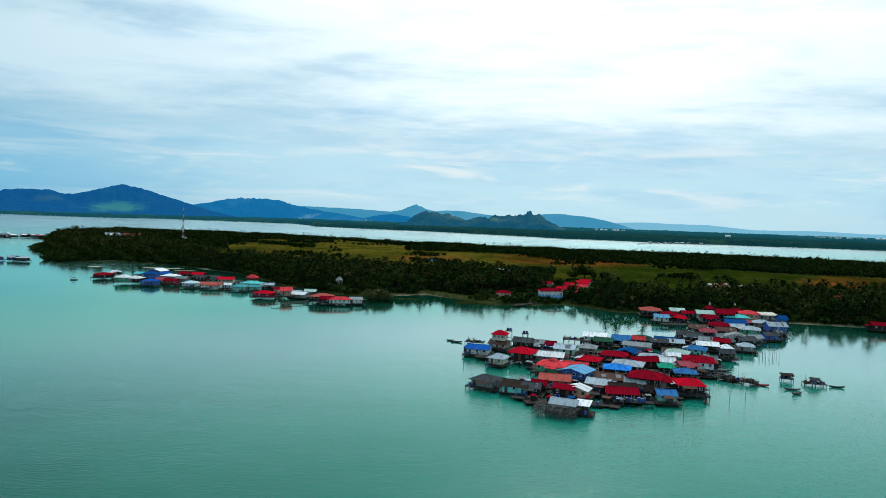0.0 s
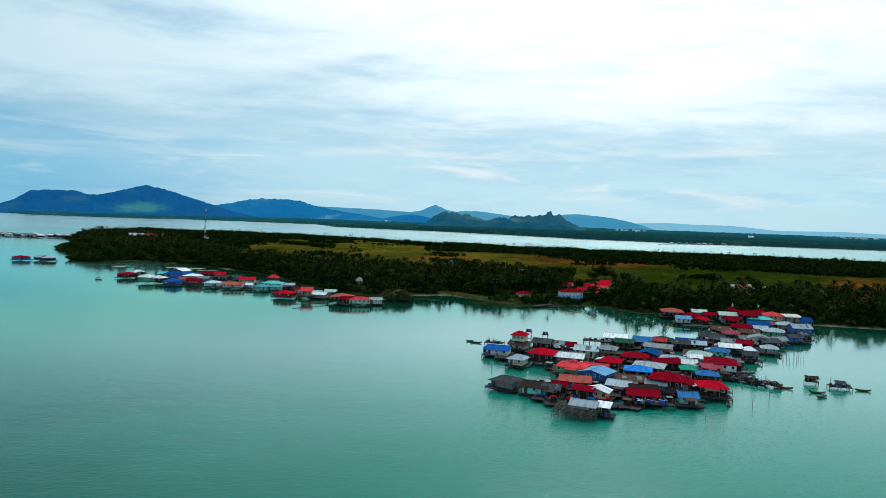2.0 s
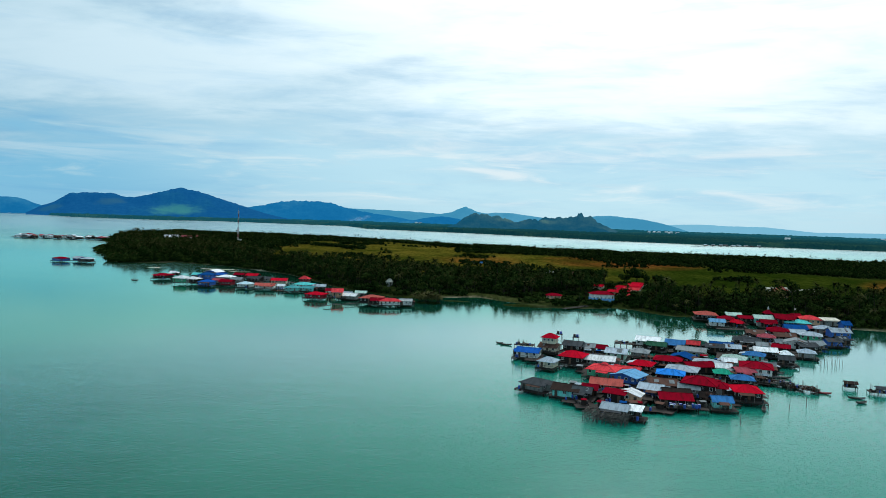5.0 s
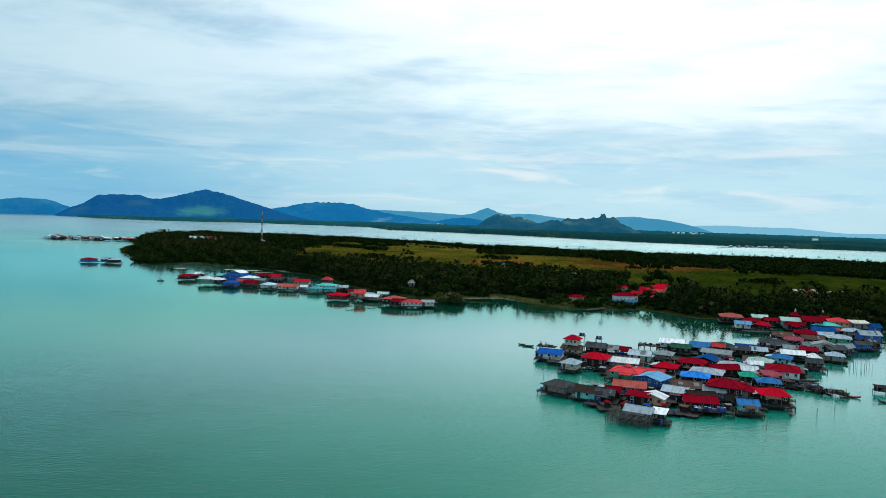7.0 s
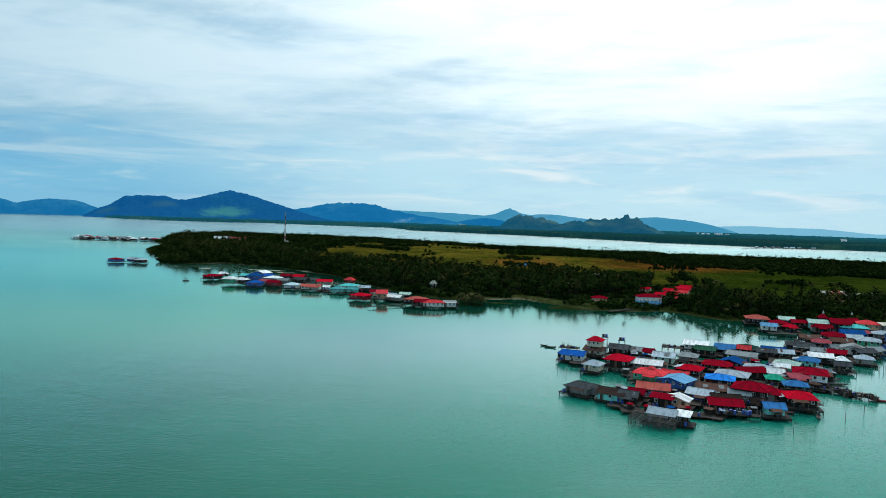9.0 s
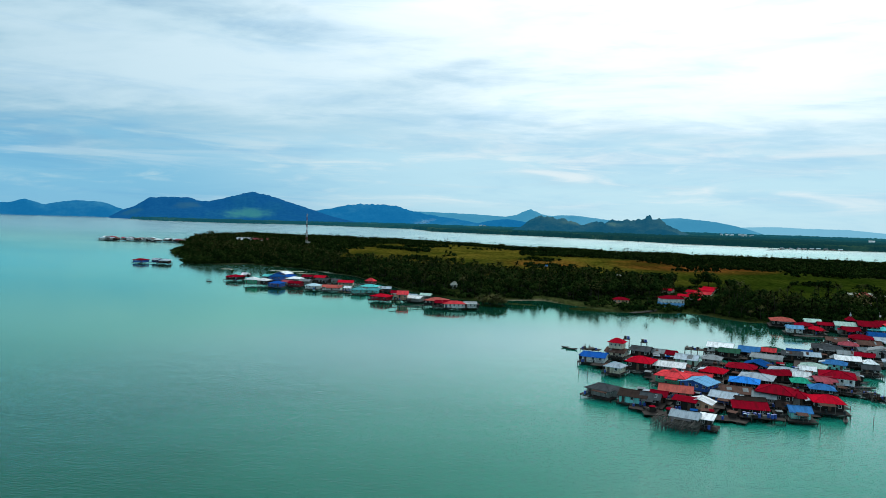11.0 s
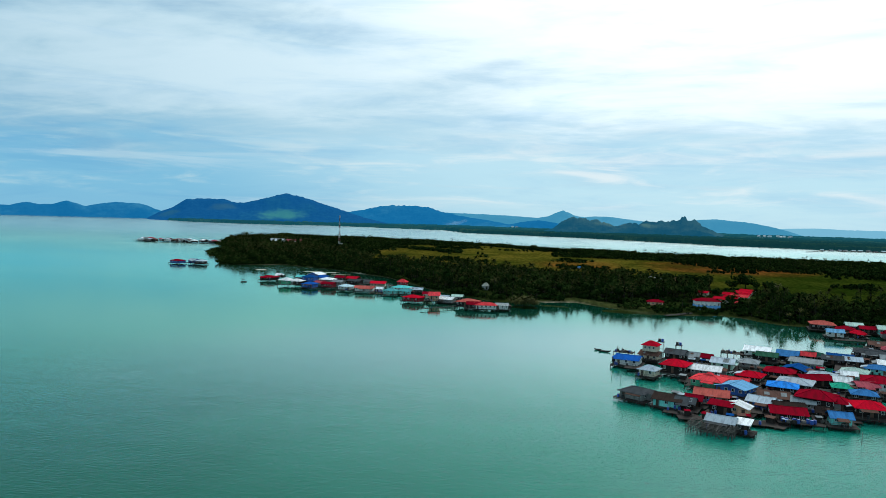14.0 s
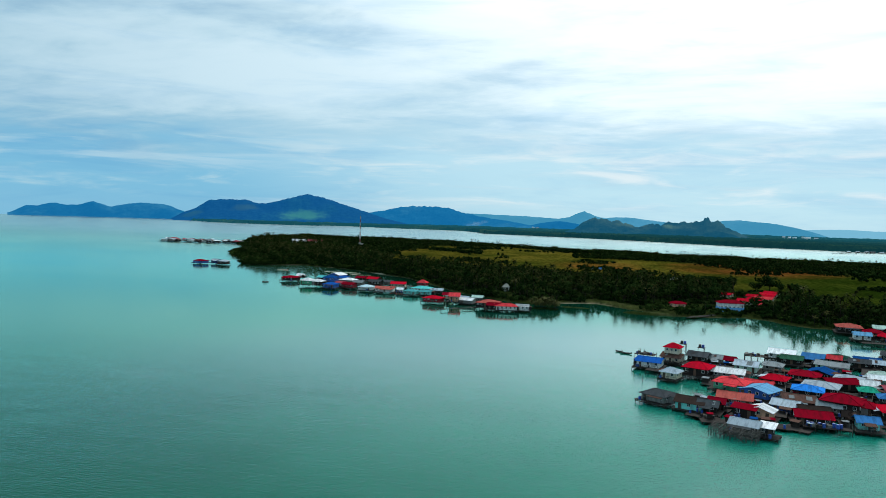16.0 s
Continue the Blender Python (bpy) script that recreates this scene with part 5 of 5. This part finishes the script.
main_house(36.2, 197.6, -22, 7.0, 5.4, 4.2, "gx", "silver", "dark_wood")
main_house(41.4, 196.0, -22, 3.2, 3.6, 3.9, "shed", "white", "dark_wood")
work_platform(26.5, 209.0, -20, 8.5, 3.6, 1.0, "low timber landing in front of an aqua house", name="landing", clutter=5, poles=3)
boat(28.5, 207.6, -15, 4.6, 1.4, red=True)
for x, y in ((56.6, 206.9), (57.5, 206.1), (60.2, 207.1), (61.0, 206.2), (61.9, 206.8), (53.8, 207.4), (54.6, 206.6)):
    drum = new("water_drum", shared("tank", TANK_BLUE, barrel))
    drum.location, drum.scale = (x, y, 1.5), (0.95, 0.95, 1.2)
    tagged(drum, "blue plastic drum crowded on a landing", "drum", "water drums")
work_platform(58.5, 206.8, -4, 12, 3.0, 1.5, "timber landing crowded with blue drums and crates", name="landing", clutter=12, poles=6)
# the heaped rafts east of the village
work_platform(98.5, 249, -28, 15, 5.5, 1.3, "long raft platform heaped with brown nets and crates", clutter=30, poles=26)
work_platform(106.5, 242, -30, 10, 4.5, 1.1, "raft platform heaped with brown nets and crates", clutter=22, poles=20)
NETS = material("brown_nets", (0.045, 0.026, 0.018), 0.95, (0.10, 0.055, 0.035), 1.4, 0.8, 9.0, 0.5, per_object=0.4, specular=0.0)


def net_mound():
    """A slumped heap of nets, uneven all round."""
    v, fc, n = [(0, 0, 1)], [], 12
    for ring, (r, z) in enumerate(((0.45, 0.86), (0.8, 0.45), (1.0, 0.0))):
        for k in range(n):
            a = 2 * math.pi * k / n
            q = r * (1 + 0.16 * math.sin(3 * a + ring) + 0.09 * math.sin(7 * a + 2 * ring))
            v.append((q * math.cos(a), q * math.sin(a), z * (1 + 0.2 * math.sin(5 * a + ring))))
    fc += [(0, 1 + k, 1 + (k + 1) % n) for k in range(n)]
    for ring in range(2):
        b = 1 + ring * n
        fc += [(b + k, b + n + k, b + n + (k + 1) % n, b + (k + 1) % n) for k in range(n)]
    return v, fc


for raft in [o for o in scene.objects if o.parent is None and o.name.startswith("work_platform") and o.location.y < 252 and o.location.x > 90]:
    deck = [c for c in raft.children if c.name.startswith("deck")][0]
    for k in range(14):
        part("bundled_net", shared("bundled_net", NETS, net_mound), raft, (dice.uniform(-0.46, 0.46) * deck.scale.x, dice.uniform(-0.42, 0.42) * deck.scale.y, deck.location.z + 0.14), (dice.uniform(0.6, 1.2), dice.uniform(0.5, 0.9), dice.uniform(0.5, 1.1)), dice.uniform(0, 3))
boat(111.5, 240.0, -25, 6.0, 1.4, red=True)
boat(104, 246, -30, 8.0, 1.5, roofed=True)
boat(102.5, 256, 10, 9.0, 1.9, roofed=True)
boat(106.5, 262, -15, 8.0, 1.8, roofed=True)
boat(108, 270, 5, 8.0, 1.6)
# lone huts and boats in the bay
work_platform(125, 248.5, -14, 4.2, 3.6, 1.1, "small dark fishing hut on stilts", name="fishing_hut", hut=(3.6, 3.0, 3.0, "dark_brown"), clutter=4, poles=3)
work_platform(131.8, 242.5, -14, 7.4, 4.0, 1.0, "fishing platform on stilts with a half-open hut", name="fishing_hut", hut=(2.4, 2.8, 3.0, "dark_grey"), clutter=14, poles=9)
boat(120.2, 234.6, -8, 5.2, 1.0)
boat(118.8, 228.8, 20, 4.4, 1.6, roofed=True)
boat(138.5, 240.3, -12, 5.0, 1.0)
boat(7.3, 304, -12, 5.0, 1.3)
boat(4.5, 307, -8, 3.0, 1.0)
boat(-267, 504, 15, 5.0, 1.4, roofed=True)
boat(-1726, 2298, 5, 16.0, 4.0, roofed=True)
boat(-2084, 2384, 5, 16.0, 4.0, roofed=True)
boat(52, 205, 60, 6.0, 1.2)
boat(83, 214, 70, 6.5, 1.2)
# walkways between the rows of the village
jetty(14, 268, 86, 250, 4.6, 1.5, "plank walkway between rows of stilt houses", "walkway")
jetty(20, 286, 100, 280, 4.6, 1.5, "plank walkway between rows of stilt houses", "walkway")
jetty(34, 222, 88, 226, 4.6, 1.5, "plank walkway between rows of stilt houses", "walkway")
jetty(48, 214, 66, 300, 4.2, 1.42, "plank walkway between rows of stilt houses", "walkway")
jetty(72, 222, 108, 330, 4.2, 1.42, "plank walkway between rows of stilt houses", "walkway")
jetty(100, 300, 150, 372, 4.2, 1.42, "plank walkway between rows of stilt houses", "walkway")
jetty(118, 372, 168, 372, 4.6, 1.5, "plank walkway between rows of stilt houses", "walkway")
jetty(150, 372, 176, 446, 2.0, 1.45, "plank walkway leading ashore", "walkway")
jetty(-97, 398.5, -78, 420, 1.8, 1.2)
jetty(-190, 560, -60, 425, 2.0, 1.5, "plank walkway behind the houses of the point", "walkway")
jetty(45, 434, 62, 452, 3.0, 0.9, "broken stone and timber landing at the shore", "landing")
jetty(70, 462, 82, 478, 1.2, 1.2)


def infill_decks():
    """Low dark decks, heaped with household clutter, between the close-set houses of the large village."""
    homes = []
    for o in scene.objects:
        if o.parent is None and o.name.startswith("stilt_house") and 0 < o.matrix_world.translation.x < 200 and o.matrix_world.translation.y < 420:
            deck = [c for c in o.children if c.name.startswith("deck")][0]
            homes.append((o.matrix_world.inverted(), o.matrix_world.translation.copy(), deck.scale.x / 2, deck.scale.y / 2))
    for j in range(40):
        for i in range(34):
            x, y = 12 + 5.6 * i + 0.9 * (j % 2), 206 + 5.4 * j
            ring = {(int(4 * (math.atan2(p.y - y, p.x - x) / math.pi + 1)) % 8) for _, p, _, _ in homes if math.hypot(p.x - x, p.y - y) < (15 if y < 300 else 17)}
            if len(ring) < (4 if y < 290 else 5):
                continue
            inside = 0
            for inv, p, a, b in homes:
                q = inv @ Vector((x, y, 0))
                inside += abs(q.x) < a + 0.4 and abs(q.y) < b + 0.4
            if inside:
                continue
            wide, deep, floor = dice.uniform(4.8, 7.2), dice.uniform(4.0, 6.0), dice.uniform(0.62, 0.92)
            t = thing("low_deck", pose(x, y, 0, 0, 0, dice.uniform(-30, 5)), "low dark plank deck heaped with household clutter", "deck", "low decks between houses")
            part("deck", shared("deck", DECK, unit_box), t, (0, 0, floor - 0.15), (wide, deep, 0.15))
            for sx in (-1, 1):
                part("stilt", shared("stilt", WOOD, unit_post), t, (sx * (wide / 2 - 0.3), -deep / 2 + 0.3, -2.7), (0.2, 0.2, 2.6 + floor))
            for k in range(dice.randrange(2, 5) if y < 300 else 1):
                px, py, c = dice.uniform(-wide, wide) * 0.4, dice.uniform(-deep, deep) * 0.36, dice.uniform(0.6, 1.2)
                pick = dice.random()
                if pick < 0.22:
                    part("drum", shared("tank", TANK_BLUE if dice.random() < 0.6 else TANK_BLACK, barrel), t, (px, py, floor), (0.7, 0.7, 1.0))
                elif pick < 0.5:
                    key = dice.choice(("brown", "grey", "crimson", "dark_blue", "silver"))
                    lean = part("lean_to", shared("lean_to", roof_paint(key), unit_box), t, (px, py, floor + 1.7), (c * 2.3, c * 1.7, 0.06), dice.uniform(-0.2, 0.2))
                    lean.rotation_euler[0] = 0.16
                    part("lean_to_wall", shared("crate", WOOD, unit_box), t, (px, py + 0.3 * c, floor), (c * 1.9, c * 1.0, 1.72))
                else:
                    part("crate", shared("crate", dice.choice((POLE, WOOD, WOOD, RACK)), unit_box), t, (px, py, floor), (c * 1.3, c, c * 0.8), dice.uniform(0, 1))


infill_decks()

# stakes of a fish trap
trap = thing("fish_trap", pose(137, 292, 0), "ring of thin fish trap stakes in shallow water", "fish trap")
for k in range(18):
    a = 2.4 * k
    part("stake", shared("pole", POLE, unit_post), trap, (-5 + 0.62 * k + dice.uniform(-0.4, 0.4), 3.5 * math.sin(a), -2.7), (0.13, 0.13, 2.7 + dice.uniform(1.8, 3.6)))
for x, y, h in ((98, 220, 3), (90, 213, 2.5), (70, 196, 3.2), (12, 252, 2.4), (9, 256, 2.2), (-86, 392, 2.5), (-215, 566, 2.5), (-218, 560, 2)):
    stake = new("mooring_post", shared("pole", POLE, unit_post))
    stake.location, stake.scale = (x, y, -2.7), (0.2, 0.2, h + 2.7)
    tagged(stake, "single weathered mooring post in the water", "post", "mooring posts")


# houses on the shore
def shore_house(*a, **k):
    return stilt_house(*a, "houses on the shore", land=True, **{"pitch": 0.3, **k})


shore_house(43, 481, -5, 10, 7, 5.4, "hip", "crimson", "peach")
big = shore_house(74.5, 476, 8, 15.0, 9, 8.6, "hip", "crimson", "white_wash", pitch=0.22)
part("blue_ground_floor", mesh_from("wall", *boxes((-7.5, -4.5, 1.2, 7.5, 4.5, 4.0)), material("wall_light_blue", (0.13, 0.42, 0.78), 0.8, (0.10, 0.33, 0.62), 0.8)), big, label="light blue painted lower wall")
for i in range(5):
    window(big, -6 + 3 * i, -4.52, 1.9, 1.1, 1.0, 0)
for x, y, w in ((92, 520, 11), (100, 532, 10), (108, 543, 12), (103, 558, 11), (113, 562, 11), (118, 580, 12), (124, 596, 11), (86, 566, 8)):
    shore_house(x, y, -28, w, 7.5, 5.4 + dice.uniform(-0.3, 0.5), "gx", "red" if dice.random() < 0.65 else "coral", "cream")
shore_house(98, 503, 20, 7, 5, 5.0, "gx", "coral", "white_wash")
shore_house(-77.5, 526, 0, 4.6, 4.6, 7.0, "hip", "cream_roof", "white_wash", pitch=0.35)
shore_house(-146, 536, -8, 7, 6.5, 5.6, "hip", "coral", "crimson_wall", pitch=0.45)
shore_house(55, 676, -10, 16, 8, 6.5, "gx", "white", "white_wash")
shore_house(66, 668, -10, 10, 8, 5.5, "gx", "silver", "white_wash")
shore_house(90, 689, -10, 22, 8, 5.5, "gx", "brown", "peach")
shore_house(-17, 817, -5, 11, 7, 4.2, "gx", "mid_blue", "grey_wood")
shore_house(-508, 1074, 25, 24, 9, 13, "gx", "white", "white_wash", floor=3)
shore_house(-489, 1088, 25, 30, 9, 12.5, "gx", "rose", "white_wash", floor=3)
shore_house(217, 540, -10, 9, 8, 11, "hip", "salmon", "peach", floor=3)
shore_house(236, 597, 18, 26, 4, 5.6, "gx", "cream_roof", "grey_wood", floor=2)
shore_house(252, 585, 18, 30, 4, 5.6, "gx", "cream_roof", "grey_wood", floor=2)
shore_house(279, 490, 10, 8, 7, 8.5, "hip", "coral", "peach", floor=2)
shore_house(283, 470, 10, 8, 7, 7.5, "gx", "light_blue", "white_wash", floor=2)

# the water village beyond the western tip
for k in range(36):
    u = k / 35
    x, y = -768 + 152 * u + dice.uniform(-3, 3), 1068 + 16 * u + dice.uniform(-8, 30)
    key = dice.choice(("white", "silver", "grey", "crimson", "rose", "pale_blue_roof", "brown", "white"))
    stilt_house(x, y, dice.uniform(-25, 25), dice.uniform(7, 11), dice.uniform(6, 9), dice.uniform(5.2, 7.0), dice.choice(("gx", "hip", "gy")), key, dice.choice(("dark_wood", "grey_wood", "white_wash")), "houses of the western village", rail=False, plain=True)
jetty(-775, 1068, -600, 1092, 3, 1.5, "plank walkway through the western water village", "walkway")

# huts on a long landing in the strait
for k in range(9):
    stilt_house(575 + 19 * k + dice.uniform(-5, 5), 1925 + 6 * k + dice.uniform(-6, 6), dice.uniform(-15, 15), dice.uniform(6, 11), 7, dice.uniform(4.0, 5.4), "gx", dice.choice(("silver", "grey", "dark_grey", "pale_blue_roof")), dice.choice(("dark_wood", "grey_wood")), "huts in the strait", rail=False, plain=True)
jetty(500, 1800, 580, 1930, 4, 1.5, "long landing in the strait", "landing")
jetty(580, 1922, 745, 1980, 4, 1.5, "long landing in the strait", "landing")


# towns on the far plain
def far_building(x, y, turn, w, d, h, pitched):
    b = thing("far_building", pose(x, y, 3, 0, 0, turn), "pale town building among trees across the strait", "building", "far town")
    part("wall", mesh_from("wall", *boxes((-w / 2, -d / 2, 0, w / 2, d / 2, h)), wall_paint("white_wash")), b)
    part("roof", roof_mesh("gable", w, d, 3.0, 0.8, roof_paint(pitched)), b, (0, 0, h))
    for i in range(1 + int(w / 16)):
        part("window", shared("pane", PANE, unit_box), b, (-w / 2 + 5 + 10 * i, -d / 2, h * 0.45), (3.0, 0.3, 2.0))


for cx, cy, n, wide in ((-1190, 4430, 5, 45), (-1090, 4390, 6, 60), (-970, 4480, 6, 70), (-860, 4540, 4, 60), (-472, 4290, 2, 25), (800, 3470, 5, 60), (870, 3560, 4, 45), (1143, 2790, 1, 5), (1890, 3480, 5, 60), (1990, 3500, 5, 70), (2110, 3620, 5, 70), (2210, 3580, 4, 60)):
    for k in range(n):
        far_building(cx + dice.uniform(-wide, wide), cy + dice.uniform(-25, 25), dice.uniform(-20, 20), dice.uniform(9, 20), 10, dice.uniform(11, 15), dice.choice(("silver", "grey", "pale_blue_roof", "white")))

# the bright clump of young palms on a spit
SHORT = []
for k in range(3):
    tv, tf, tip = palm_trunk(rng, 3.4)
    cv, cf = palm_crown(rng, 19)
    SHORT.append((mesh_from("trunk", tv, tf, BARK), mesh_from("crown", cv + tip, cf, FROND_PALE)))
for k in range(20):
    a, q, s = 2.4 * k, math.sqrt(k), 0.82 + 0.16 * (k % 4)
    tree = thing("young_palm", pose(-40 + 2.1 * q * math.cos(a), 442 + 0.9 * q * math.sin(a), 0.3, 0, 0, 80 * k) @ Matrix.Diagonal((s, s, s, 1)), "young yellowish palm in a clump on a spit", "palm tree", "young palms on the spit")
    part("trunk", SHORT[k % 3][0], tree)
    part("crown", SHORT[k % 3][1], tree)


def lattice_tower(x, y, high):
    """A guyless telecom mast: four tapering legs with cross bracing, painted in red and white bands."""
    red = material("mast_red", (0.22, 0.06, 0.05), 0.6)
    white = material("mast_white", (0.5, 0.5, 0.49), 0.6)
    t = thing("telecom_tower", pose(x, y, 1.0), "tall red and white banded lattice telecom tower", "tower")
    bands = 9
    for k in range(bands):
        z0, z1 = high * k / bands, high * (k + 1) / bands
        r0, r1 = 1.9 - 1.4 * k / bands, 1.9 - 1.4 * (k + 1) / bands
        pieces = []
        ring0 = [(r0 * math.cos(a), r0 * math.sin(a), z0) for a in (0.8, 2.37, 3.94, 5.51)]
        ring1 = [(r1 * math.cos(a), r1 * math.sin(a), z1) for a in (0.8, 2.37, 3.94, 5.51)]
        for i in range(4):
            j = (i + 1) % 4
            pieces += [tube([ring0[i], ring1[i]], [0.15, 0.15], 5), tube([ring0[i], ring1[j]], [0.07, 0.07], 4), tube([ring0[j], ring1[i]], [0.07, 0.07], 4), tube([ring1[i], ring1[j]], [0.07, 0.07], 4)]
        part("mast_section", mesh_from("mast_section", *joined(*pieces), red if k % 2 else white), t)
    for k in range(3):
        part("antenna", shared("antenna", white, unit_box), t, (1.0 * math.cos(2.1 * k), 1.0 * math.sin(2.1 * k), high - 4), (0.5, 0.3, 2.4), 2.1 * k)
    part("lightning_rod", shared("pole", POLE, unit_post), t, (0, 0, high), (0.2, 0.2, 4))
    part("equipment_cabin", shared("cabin", white, unit_box), t, (5, -4, 0), (5, 4, 3.5))


lattice_tower(-450, 1205, 54)
